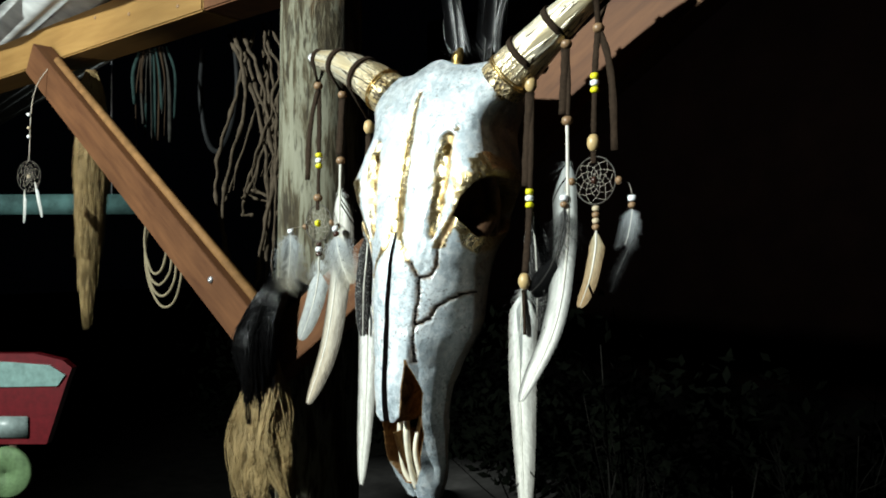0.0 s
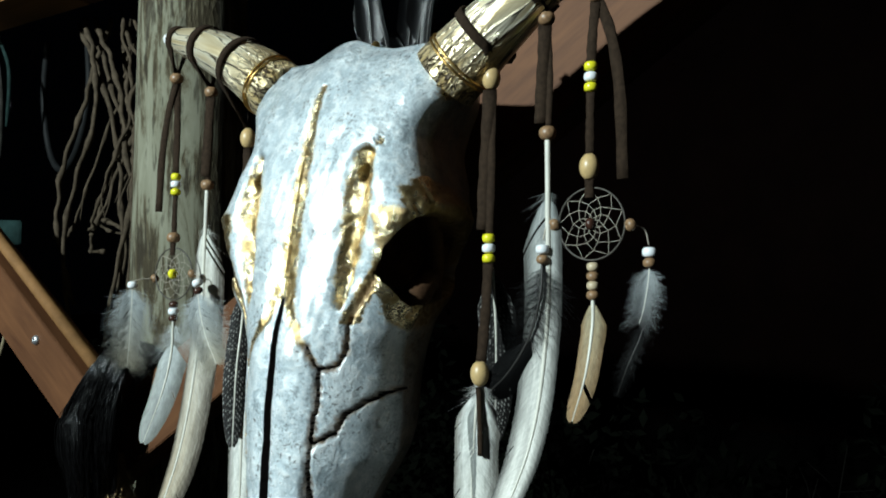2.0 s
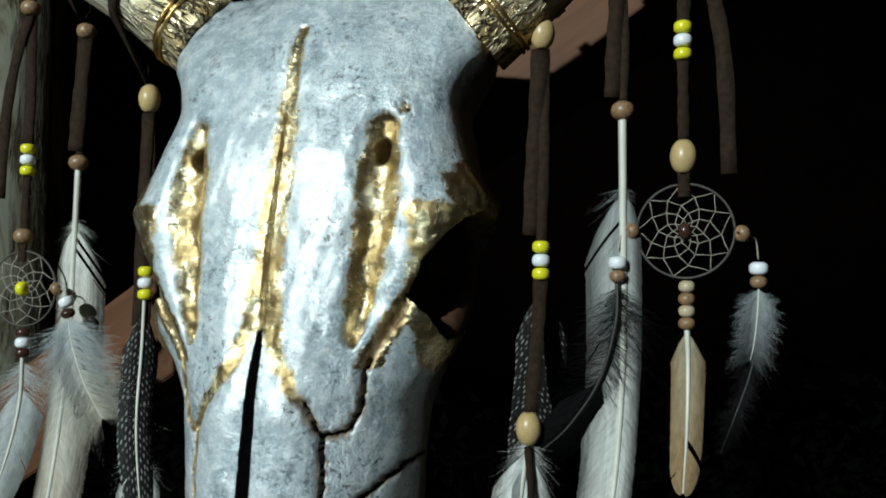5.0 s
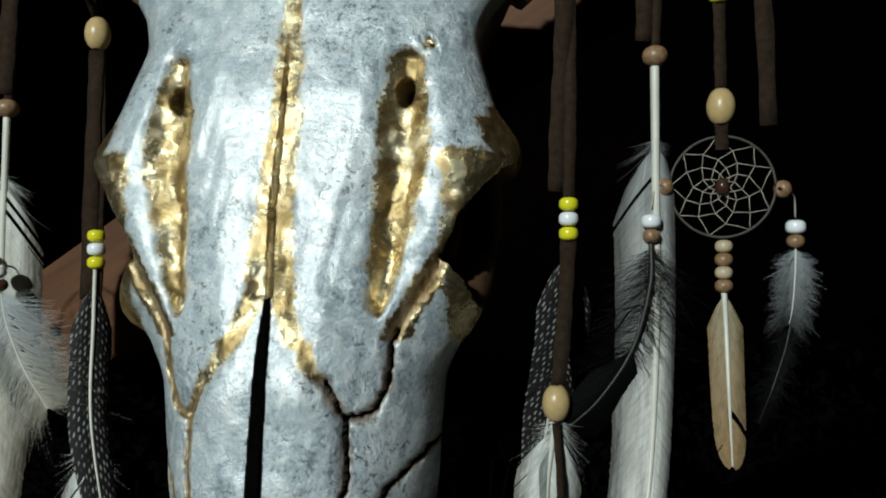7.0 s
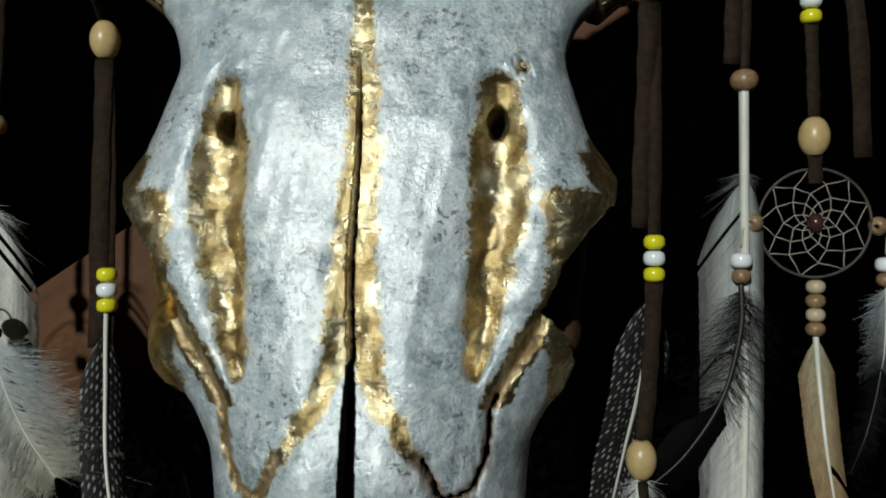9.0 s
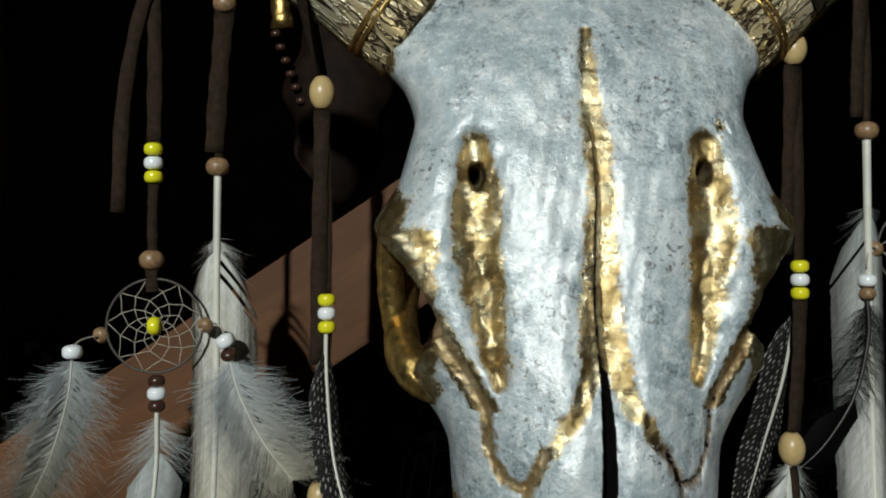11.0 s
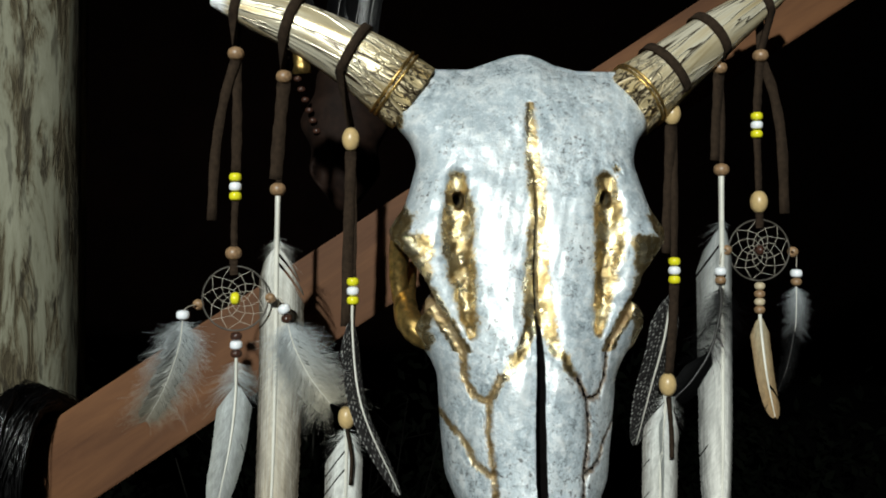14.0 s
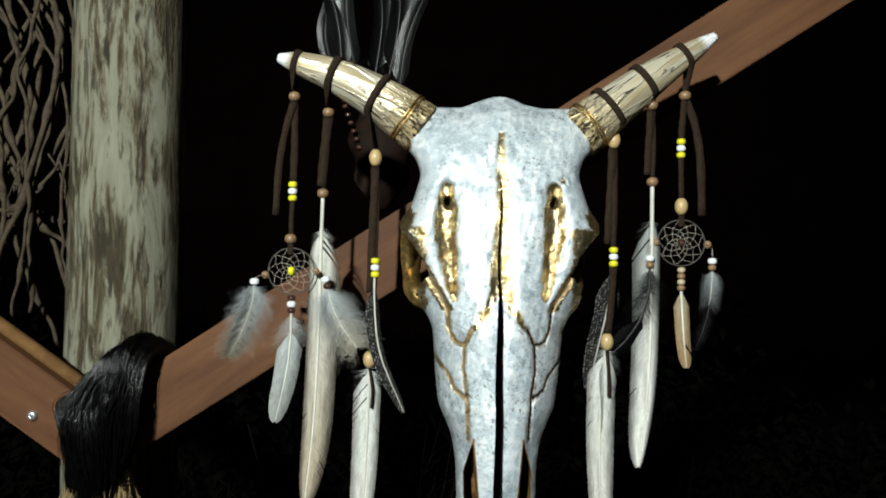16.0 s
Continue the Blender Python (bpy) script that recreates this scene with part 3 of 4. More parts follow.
    hole = np.hypot((ax - 0.0526 - 0.12 * (Z - 1.707)) / 0.0036, (Z - 1.7070) / 0.0056) + 0.22 * wobble(X, Z, 700, 31)
    Y += isf * 0.018 * np.clip((1.15 - hole) / 0.4, 0, 1)
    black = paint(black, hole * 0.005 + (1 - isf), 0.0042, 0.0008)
    pit = np.hypot(X - 0.0625, Z - 1.7290)
    pit = pit + 0.0032 * wobble(X, Z, 1200, 32) + 0.0015 * wobble(X, Z, 500, 34)
    Y += isf * 0.0035 * np.exp(-(pit / 0.0026) ** 2)
    gold = paint(gold, pit + 1.6 * wob + (1 - isf), 0.0024, 0.0035)
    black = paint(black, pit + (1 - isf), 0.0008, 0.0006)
    # middle seam: gilded, cracked open, then the gap between the nose bones
    mid = np.abs(X - np.where(Z > 1.62, 0.0010, 0.0004) * np.sin(Z * 60))
    gwid = np.interp(Z, [1.620, 1.66, 1.74, 1.778], [0.0115, 0.0088, 0.0048, 0.0022])
    inband = ((Z < 1.779) & (Z > 1.618)).astype(float)
    gold = paint(gold, np.abs(X - 0.0014 - 0.0012 * np.sin(Z * 60)) + wob * 0.5 + (1 - isf * inband), gwid, 0.0048)
    Y += isf * inband * 0.0012 * np.exp(-(mid / (1.1 * gwid)) ** 2)
    cw = np.interp(Z, [1.612, 1.625, 1.67, 1.72, 1.74], [0.0012, 0.0016, 0.0012, 0.0006, 0.0])
    crack = inband * (mid < cw * (1 + 0.4 * wobble(X, Z, 900, 11)))
    gap_w = np.interp(Z, [1.405, 1.44, 1.55, 1.600, 1.620], [0.0042, 0.0034, 0.0028, 0.0020, 0.0007])
    gap = (Z < 1.621) & (Z > 1.40) & (mid < gap_w)
    Y += isf * (0.012 * crack + 0.030 * gap)
    # blacken the gap slightly past its edge, so its walls look unlit too
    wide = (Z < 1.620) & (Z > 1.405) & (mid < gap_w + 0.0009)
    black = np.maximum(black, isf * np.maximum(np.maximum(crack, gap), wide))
    # seams of the face, gilded on one side and open on the other
    vee = [(0.001, 1.628), (0.010, 1.608), (0.0235, 1.587)]
    suture = [(0.0264, 1.5846), (0.0335, 1.569), (0.0427, 1.571), (0.0487, 1.582), (0.0500, 1.600), (0.0620, 1.622), (0.078, 1.650)]
    side = [(0.0335, 1.569), (0.0345, 1.5466), (0.0307, 1.5195), (0.0285, 1.478)]
    cheek = [(0.0307, 1.518), (0.0427, 1.525), (0.048, 1.538), (0.064, 1.553)]
    dv = seg_dist(ax, Z, vee) + wob
    gold = paint(gold, dv + (1 - isf), np.interp(Z, [1.585, 1.6, 1.63], [0.0026, 0.0044, 0.0050]), 0.0042)
    Y += isf * 0.0013 * np.exp(-(dv / 0.0065) ** 2) * (1 + 0.6 * wobble(X, Z, 520, 12))
    jag = 0.0013 * wobble(X, Z, 1100, 13)
    left = X < 0
    for line, gl, cr in ((suture, 0.0036, 0.0007), (side, 0.0024, 0.0008), (cheek, 0.0032, 0.0008)):
        ds = seg_dist(ax, Z, line) + jag
        Y += isf * 0.0022 * np.exp(-(ds / 0.0022) ** 2)
        gold = paint(gold, ds + (1 - isf) + np.where(left, 0, 0.0006), np.where(Z > 1.60, 1.5 * gl, np.where(left, 0.7 * gl, 0.35 * gl)), 0.0030)
        rust = np.clip((0.0034 + 0.0016 * wobble(X, Z, 260, 19) - ds) / 0.002, 0, 1) * isf
        raw = np.maximum(raw, rust * np.where(left, 0.45, 0.7))
        open_seam = (ds < cr) & ~left & (Z < 1.605)
        Y += isf * 0.006 * open_seam
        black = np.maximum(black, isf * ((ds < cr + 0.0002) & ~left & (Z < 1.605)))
    # gilded bands at the horn roots
    gold = np.maximum(gold, np.clip((ax + wob - 0.089) / 0.006, 0, 1) * np.clip((Z - 1.755) / 0.01, 0, 1))
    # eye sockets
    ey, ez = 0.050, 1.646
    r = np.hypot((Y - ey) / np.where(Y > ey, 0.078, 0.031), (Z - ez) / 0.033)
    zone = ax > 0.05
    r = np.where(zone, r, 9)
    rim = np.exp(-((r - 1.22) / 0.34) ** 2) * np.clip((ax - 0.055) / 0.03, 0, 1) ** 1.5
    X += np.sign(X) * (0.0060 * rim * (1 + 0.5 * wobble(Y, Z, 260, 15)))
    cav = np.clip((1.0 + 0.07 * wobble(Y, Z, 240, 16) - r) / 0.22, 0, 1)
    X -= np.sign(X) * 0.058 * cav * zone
    gold = np.maximum(gold, zone * np.clip((1.72 + 0.35 * wobble(Y, Z, 200, 17) - r) / 0.35, 0, 1) * np.clip((ax - 0.064 - 1.5 * wob) / 0.010, 0, 1))
    lid = np.interp(Z, [1.610, 1.62, 1.65, 1.695, 1.715, 1.725], [0.073, 0.0705, 0.0765, 0.0835, 0.089, 0.12])
    gold = np.maximum(gold, np.clip((ax + 2.0 * wob - lid) / 0.005, 0, 1) * np.clip((Z - 1.606) / 0.008, 0, 1) * np.clip((1.722 + 3 * wob - Z) / 0.014, 0, 1))
    X += np.sign(X) * 0.0016 * rim * wobble(Y, Z, 720, 33)
    # brown bare bone fills the sockets, its dark tone doubling as their shade
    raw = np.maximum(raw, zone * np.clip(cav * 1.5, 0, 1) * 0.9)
    Y += isf * 0.008 * np.clip((ax - 0.0245) / 0.006, 0, 1) * np.clip((1.505 - Z) / 0.035, 0, 1) * np.clip((Z - 1.33) / 0.03, 0, 1)
    # the nose opening, with the bones' tips hanging over it
    xin = np.interp(Z, [1.412, 1.420, 1.476], [0.0100, 0.0185, 0.0235])
    xin = np.where(Z < 1.412, 0.0, xin)
    xout = np.interp(Z, [1.335, 1.36, 1.40, 1.445, 1.48], [0.006, 0.0235, 0.0310, 0.0330, 0.0240])
    op = (Z < 1.480) & (Z > 1.338) & (ax > xin) & (ax < xout)
    wall = np.clip((ax - xin) / 0.0016, 0, 1) * np.clip((xout - ax) / 0.0016, 0, 1)
    Y += isf * 0.050 * op * wall * np.clip((1.480 - Z) / 0.045, 0, 1) ** 0.8
    edge_in = (Z < 1.482) & (Z > 1.337) & (ax > xin - 0.0012) & (ax < xout + 0.0006)
    raw = np.maximum(raw, isf * edge_in)
    notch = (Z < 1.336) & (ax < 0.0025)
    Y += isf * 0.015 * notch
    raw = np.maximum(raw, (1 - isf) * 0.7)
    n = front + back
    P = np.stack([X, Y, Z], -1).reshape(-1, 3)
    Fc = [(i * n + j, (i + 1) * n + j, (i + 1) * n + (j + 1) % n, i * n + (j + 1) % n) for i in range(rows - 1) for j in range(n)]
    Fc += [tuple(range(n)), tuple(range((rows - 1) * n, rows * n))[::-1]]
    base = thing("cattle_skull", (0, 0.1, 1.32), "cattle skull painted pale blue and gold, hung on the brace", "skull")
    inv = Matrix.Translation((0, -0.1, -1.32))
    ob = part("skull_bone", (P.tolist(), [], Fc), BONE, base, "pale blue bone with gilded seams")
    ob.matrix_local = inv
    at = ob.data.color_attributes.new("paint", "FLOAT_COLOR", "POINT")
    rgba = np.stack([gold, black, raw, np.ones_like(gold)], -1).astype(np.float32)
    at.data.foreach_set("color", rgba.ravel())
    # thin bones inside the nose opening
    for sx, pts, rr in ((1, [(0.003, 0.02, 1.435), (0.008, 0.012, 1.40), (0.006, 0.020, 1.36), (0.004, 0.034, 1.333)], (0.002, 0.0038, 0.003, 0.005)),
                        (-1, [(-0.012, 0.026, 1.43), (-0.010, 0.020, 1.395), (-0.012, 0.028, 1.355), (-0.006, 0.036, 1.335)], (0.002, 0.003, 0.003, 0.005)),
                        (1, [(0.018, 0.024, 1.415), (0.016, 0.018, 1.38), (0.014, 0.03, 1.345)], (0.002, 0.003, 0.004))):
        b = part("nose_bone", tube(spline(pts, 20), rr, 8), IVORY, base, "thin ivory bone inside the nose")
        b.matrix_local = inv
    # the thin arches that close the eye sockets behind
    for sx in (-1, 1):
        for pts, rr in (([(0.056, 0.046, 1.600), (0.080, 0.050, 1.612), (0.089, 0.066, 1.628), (0.084, 0.100, 1.658)], (0.008, 0.0105, 0.0090, 0.005)),
                        ([(0.078, 0.050, 1.694), (0.091, 0.062, 1.682), (0.094, 0.072, 1.652), (0.089, 0.076, 1.618)], (0.008, 0.0085, 0.0070, 0.007))):
            # left arches are gilded; right ones carry the skull's shade as dark colour
            arch = part("cheek_arch", tube(spline([(sx * x * (1 if sx < 0 else 0.88), y, z) for x, y, z in (pts if sx < 0 else pts[1:])], 24), rr, 12, 0.03), GOLD if sx < 0 else SHADEBONE, base, "thin gilded bone arch beside the eye socket" if sx < 0 else "thin bone arch beside the eye socket, coloured dark brown for shade")
            arch.matrix_local = inv
    return base, inv


SKULL, SK_INV = skull()


def horn(pts, radii, seed):
    path = spline(pts, 90)
    sides = 56
    _, a, b = frames(path)
    r = np.interp(np.linspace(0, 1, 91), np.linspace(0, 1, len(radii)), radii)
    V, Fc, UV, tip = [], [], [], []
    for i in range(91):
        s = i / 90
        for k in range(sides):
            th = k * 2 * math.pi / sides
            nn = noise.noise((math.cos(th) * 4 + seed, math.sin(th) * 4, s * 1.6)) + 0.6 * noise.noise((math.cos(th) * 9 + seed, math.sin(th) * 9, s * 5))
            rough = 1.0 if s < 0.85 else max(0, (1 - s) / 0.15)
            rad = r[i] * (1 + 0.050 * nn * rough)
            V.append(tuple(path[i] + rad * (math.cos(th) * a[i] + math.sin(th) * b[i])))
            UV.append((2 * abs(k / sides - 0.5), s))
            tip.append(min(1.0, max(0.0, (s - 0.86) / 0.06)))
    Fc = [(i * sides + k, i * sides + (k + 1) % sides, (i + 1) * sides + (k + 1) % sides, (i + 1) * sides + k) for i in range(90) for k in range(sides)]
    Fc += [tuple(range(sides))[::-1], tuple(range(90 * sides, 91 * sides))]
    ob = part("horn", (V, [], Fc), HORN, SKULL, "gilded streaky horn with a white tip")
    ob.matrix_local = SK_INV
    uvl = ob.data.uv_layers.new(name="UVMap")
    idx = np.empty(len(ob.data.loops), np.int32)
    ob.data.loops.foreach_get("vertex_index", idx)
    uvl.data.foreach_set("uv", np.array(UV)[idx].ravel())
    ob.data.attributes.new("tipw", "FLOAT", "POINT").data.foreach_set("value", tip)
    # gilded cord round the base
    for at, big in ((9, 1.02), (11, 1.03)):
        ring = [path[at] + r[at] * big * (math.cos(q) * a[at] + math.sin(q) * b[at]) for q in np.linspace(0, 2 * math.pi, 41)]
        c = part("cord", tube(ring, [0.0011], 8, 0.08, seed), GOLD, ob, "gilded cord")
    return path, r


HL = horn([(-0.082, 0.084, 1.787), (-0.118, 0.080, 1.812), (-0.165, 0.078, 1.837), (-0.205, 0.078, 1.851), (-0.2335, 0.079, 1.859)], (0.028, 0.0262, 0.0225, 0.019, 0.0150, 0.0110, 0.0048), 1)
HR = horn([(0.082, 0.086, 1.782), (0.112, 0.088, 1.806), (0.155, 0.092, 1.840), (0.195, 0.097, 1.868), (0.230, 0.102, 1.892)], (0.028, 0.0265, 0.0230, 0.0195, 0.0155, 0.0110, 0.0048), 7)


# ---- ornaments hanging from the horns ----
def loop_on(horn_path, x, parent, width, drop):
    """A suede loop over the horn at x, closing at the bead below. Returns nothing."""
    path, r = horn_path
    k = int(np.argmin(abs(path[:, 0] - x)))
    c, rad = path[k], r[k] * 1.07 + 0.001
    t, a, b = frames(path)
    pts = []
    for q in np.linspace(-0.25 * math.pi, 1.25 * math.pi, 26):
        pts.append(c + rad * (math.cos(q) * np.array([0.0, -1.0, 0.0]) + math.sin(q) * np.array([-t[k][2] * np.sign(t[k][0]), 0, abs(t[k][0])])))
    pts = [np.array(drop) + (0, -0.001, 0)] + pts + [np.array(drop) + (0, 0.001, 0)]
    n = len(pts)
    V, Fc = [], []
    P = np.array(pts)
    for i in range(n):
        rad_dir = P[i] - c
        tt = P[min(i + 1, n - 1)] - P[max(i - 1, 0)]
        tt /= np.linalg.norm(tt) + 1e-9
        side = np.array([t[k][0], 0, t[k][2]])
        if i in (0, n - 1):
            side = np.array([1.0, 0, 0])
        side = side - tt * side.dot(tt)
        side /= np.linalg.norm(side)
        w = width * (0.85 if i in (0, n - 1) else 1)
        nr = np.cross(tt, side) * 0.0008
        V += [P[i] - side * w / 2 - nr, P[i] + side * w / 2 - nr, P[i] + side * w / 2 + nr, P[i] - side * w / 2 + nr]
    for i in range(n - 1):
        for j in range(4):
            Fc.append((i * 4 + j, i * 4 + (j + 1) % 4, i * 4 + 4 + (j + 1) % 4, i * 4 + 4 + j))
    return part("strap", ([tuple(v) for v in V], [], Fc), SUEDE, parent)


class Ornament:
    """One hanging string of straps, beads and feathers; places are in world metres."""

    def __init__(self, top, label):
        self.o = thing("hanging_ornament", top, label, "ornament", "ornaments hanging from the horns")
        self.at = np.array(top, float)

    def l(self, p):
        return tuple(np.array(p, float) - self.at)

    def loop(self, hp, x, width, drop):
        s = loop_on(hp, x, self.o, width, drop)
        s.matrix_local = Matrix.Translation(-Vector(self.at))

    def strap(self, pts, width, twist=0.0, lean=0.0):
        part("strap", ribbon(spline([self.l(p) for p in pts], 16), width, 0.0016, twist, lean), SUEDE, self.o)

    def bead(self, kind, p, tilt=(0, 0)):
        bead(self.o, kind, self.l(p), tilt=tilt)

    def beads3(self, p):
        for k, dz in (("yellow", 0.0072), ("white", 0.0), ("yellow", -0.0072)):
            self.bead(k, (p[0], p[1], p[2] + dz))

    def thread(self, pts, r=0.0005):
        part("thread", tube(spline([self.l(p) for p in pts], 10), [r], 5), THREAD, self.o)

    def feather(self, pts, width, mat, **k):
        feather(self.o, [self.l(p) for p in pts], width, mat, **k)

    def hoop(self, c, r, centre_bead, turn=0.0, spokes=9):
        h = part("hoop", tube([(r * math.cos(q), 0, r * math.sin(q)) for q in np.linspace(0, 2 * math.pi, 65)], [0.00065], 8, 0.06), HOOP, self.o, "thin wrapped hoop")
        h.matrix_local = Matrix.Translation(self.l(c)) @ pose(0, 0, 0, 0, 0, turn)
        rng = np.random.RandomState(int(abs(c[0]) * 1000))
        threads = []
        ring = [(r * math.cos(q), r * math.sin(q)) for q in (np.arange(spokes) + rng.uniform(-0.12, 0.12, spokes)) * 2 * math.pi / spokes + 0.3]
        rad, ang0 = r, 0.3
        prev = ring
        for lev in range(5):
            rad *= (0.74, 0.74, 0.70, 0.66, 0.6)[lev]
            ang0 += math.pi / spokes
            cur = [(rad * math.cos(q), rad * math.sin(q)) for q in (np.arange(spokes) + rng.uniform(-0.15, 0.15, spokes)) * 2 * math.pi / spokes + ang0]
            for i in range(spokes):
                for e in (prev[i], prev[(i + 1) % spokes]):
                    p, q = np.array([e[0], 0, e[1]]), np.array([cur[i][0], 0, cur[i][1]])
                    threads.append(tube([p, (p + q) / 2 * 0.985, q], [0.00021], 5))
            prev = cur
        part("web", merge(threads), THREAD, h, "knotted thread web")["kind"] = "stuff"
        b = bead(h, centre_bead, (0, -0.001, 0))
        b.matrix_local = pose(0, -0.001, 0, 0, 90, 0)


# left horn, outer
o = Ornament((-0.2150, 0.0765, 1.818), "suede strap with yellow and white beads, small dreamcatcher and grey feathers")
o.loop(HL, -0.214, 0.0065, (-0.2153, 0.0765, 1.822))
o.bead("round", (-0.2155, 0.0765, 1.8179))
o.strap([(-0.2155, 0.0760, 1.814), (-0.2235, 0.0740, 1.785), (-0.2300, 0.0730, 1.745), (-0.2330, 0.0725, 1.693)], 0.0068, 0.3)
o.strap([(-0.2155, 0.0770, 1.814), (-0.2150, 0.0778, 1.775), (-0.2160, 0.0780, 1.729)], 0.0070, -0.3, 0.3)
o.beads3((-0.2165, 0.0785, 1.7185))
o.strap([(-0.2165, 0.0785, 1.709), (-0.2175, 0.0785, 1.69), (-0.2175, 0.0785, 1.672)], 0.0048, 0.4)
o.bead("round", (-0.2178, 0.0780, 1.6685))
o.strap([(-0.2178, 0.0775, 1.664), (-0.2175, 0.0770, 1.652)], 0.0058)
o.hoop((-0.2166, 0.0780, 1.6345), 0.0242, "yellow", 4)
o.bead("small", (-0.2440, 0.078, 1.6300), (0, 60))
o.thread([(-0.2450, 0.076, 1.630), (-0.2490, 0.066, 1.629), (-0.2505, 0.0585, 1.6265)])
o.bead("white", (-0.2505, 0.0583, 1.6239))
o.feather([(-0.2507, 0.0583, 1.621), (-0.2540, 0.0600, 1.600), (-0.2660, 0.067, 1.570), (-0.2820, 0.076, 1.543)], 0.036, F_DOWN, start=0.02, down=True, barbs=130, seed=1, face=0.5, label="fluffy grey feather")
o.bead("dark", (-0.2160, 0.078, 1.6060))
o.bead("white", (-0.2160, 0.078, 1.5995))
o.bead("dark", (-0.2160, 0.078, 1.5930))
o.feather([(-0.2160, 0.078, 1.590), (-0.2165, 0.077, 1.560), (-0.2195, 0.070, 1.525), (-0.2270, 0.056, 1.480)], 0.036, F_GREY, start=0.03, fluff=0.2, barbs=120, seed=2, face=0.5, tipshape=0.3, label="silver grey feather")
o.bead("small", (-0.1905, 0.078, 1.6345), (0, 60))
o.thread([(-0.1890, 0.078, 1.6345), (-0.1830, 0.077, 1.634), (-0.1805, 0.076, 1.630)])
o.bead("white", (-0.1800, 0.0755, 1.6265), (0, -25))
o.bead("dark", (-0.1780, 0.0750, 1.6195), (0, -25))
o.feather([(-0.1775, 0.0745, 1.617), (-0.1720, 0.073, 1.598), (-0.1600, 0.071, 1.575), (-0.1450, 0.069, 1.556)], 0.042, F_DOWN, start=0.02, down=True, barbs=130, seed=3, face=0.25, label="fluffy grey feather")

# left horn, middle
o = Ornament((-0.1815, 0.0890, 1.804), "brown suede strap with wooden beads and one long cream feather")
o.loop(HL, -0.174, 0.0072, (-0.1812, 0.0885, 1.808))
o.bead("round", (-0.1815, 0.0890, 1.8036))
o.strap([(-0.1815, 0.0885, 1.800), (-0.1850, 0.0890, 1.765), (-0.1880, 0.0890, 1.725)], 0.0095, 0.15, 0.1)
o.strap([(-0.1815, 0.0895, 1.800), (-0.1830, 0.0905, 1.76), (-0.1860, 0.0905, 1.721)], 0.0045, 0.3)
o.bead("round", (-0.1865, 0.0905, 1.7174))
o.feather([(-0.1865, 0.0905, 1.714), (-0.1875, 0.0895, 1.66), (-0.1880, 0.086, 1.58), (-0.1890, 0.068, 1.48), (-0.1920, 0.038, 1.402)], 0.031, F_LONG, start=0.165, fluff=0.03, barbs=210, seed=4, quill=0.0022, lopsided=1.7,
          notch=((1, 0.21, 0.217), (1, 0.24, 0.245)), label="long cream and brown flight feather", face=0.15)

# left horn, inner
o = Ornament((-0.1305, 0.0880, 1.756), "suede strap with yellow and white beads, spotted feather and white feather")
o.loop(HL, -0.128, 0.0065, (-0.1305, 0.0880, 1.7655))
o.bead("oval", (-0.1305, 0.0880, 1.7560))
o.strap([(-0.1305, 0.0875, 1.747), (-0.1320, 0.0870, 1.70), (-0.1345, 0.0870, 1.612)], 0.0080, 0.2)
o.strap([(-0.1295, 0.0890, 1.747), (-0.1285, 0.0890, 1.70), (-0.1290, 0.0880, 1.647)], 0.0050, 0.1)
o.beads3((-0.1290, 0.0860, 1.6392))
o.feather([(-0.1290, 0.0860, 1.648), (-0.1290, 0.0840, 1.60), (-0.1210, 0.070, 1.55), (-0.0936, 0.042, 1.495)], 0.027, F_GUINEA, start=0.20, fluff=0.0, barbs=150, seed=5, face=0.9, label="black feather with white spots")
o.strap([(-0.1290, 0.0885, 1.630), (-0.1310, 0.0890, 1.59), (-0.1335, 0.0892, 1.550)], 0.0045, 0.4)
o.bead("oval", (-0.1339, 0.0892, 1.5415))
o.strap([(-0.1335, 0.0880, 1.533), (-0.1300, 0.0860, 1.51), (-0.1310, 0.0860, 1.490)], 0.0028, 0.3, 0.6)
o.feather([(-0.1339, 0.0895, 1.535), (-0.1345, 0.0900, 1.50), (-0.1370, 0.0900, 1.42), (-0.1450, 0.0880, 1.295)], 0.040, F_WHITE, start=0.02, fluff=0.05, barbs=180, seed=6, quill=0.0017, face=0.2, lopsided=0.8,
          notch=((-1, 0.205, 0.212), (-1, 0.318, 0.324), (1, 0.10, 0.104)), label="long white feather")

# right horn, inner
o = Ornament((0.1214, 0.0870, 1.778), "suede strap with yellow and white beads, spotted feather and white feathers")
o.loop(HR, 0.116, 0.0068, (0.1214, 0.0870, 1.7875))
o.bead("oval", (0.1214, 0.0870, 1.7778))
o.strap([(0.1205, 0.0865, 1.769), (0.1185, 0.0855, 1.72), (0.1165, 0.0850, 1.668)], 0.0095, 0.2, 0.15)
o.strap([(0.1225, 0.0875, 1.769), (0.1230, 0.0860, 1.72), (0.1222, 0.0845, 1.663)], 0.0055, 0.2)
o.beads3((0.1222, 0.0834, 1.6545))
o.feather([(0.1222, 0.0890, 1.640), (0.1195, 0.0990, 1.60), (0.1130, 0.1110, 1.56), (0.1040, 0.1240, 1.508)], 0.036, F_GUINEA, start=0.02, fluff=0.0, barbs=150, seed=7, face=0.3, label="black feather with white spots")
o.strap([(0.1222, 0.0834, 1.646), (0.1205, 0.0825, 1.61), (0.1175, 0.0820, 1.574)], 0.0072, 0.2)
o.bead("oval", (0.1165, 0.0820, 1.5653))
o.strap([(0.1165, 0.0800, 1.556), (0.1185, 0.0790, 1.53), (0.1190, 0.0790, 1.508)], 0.0035, 0.2)
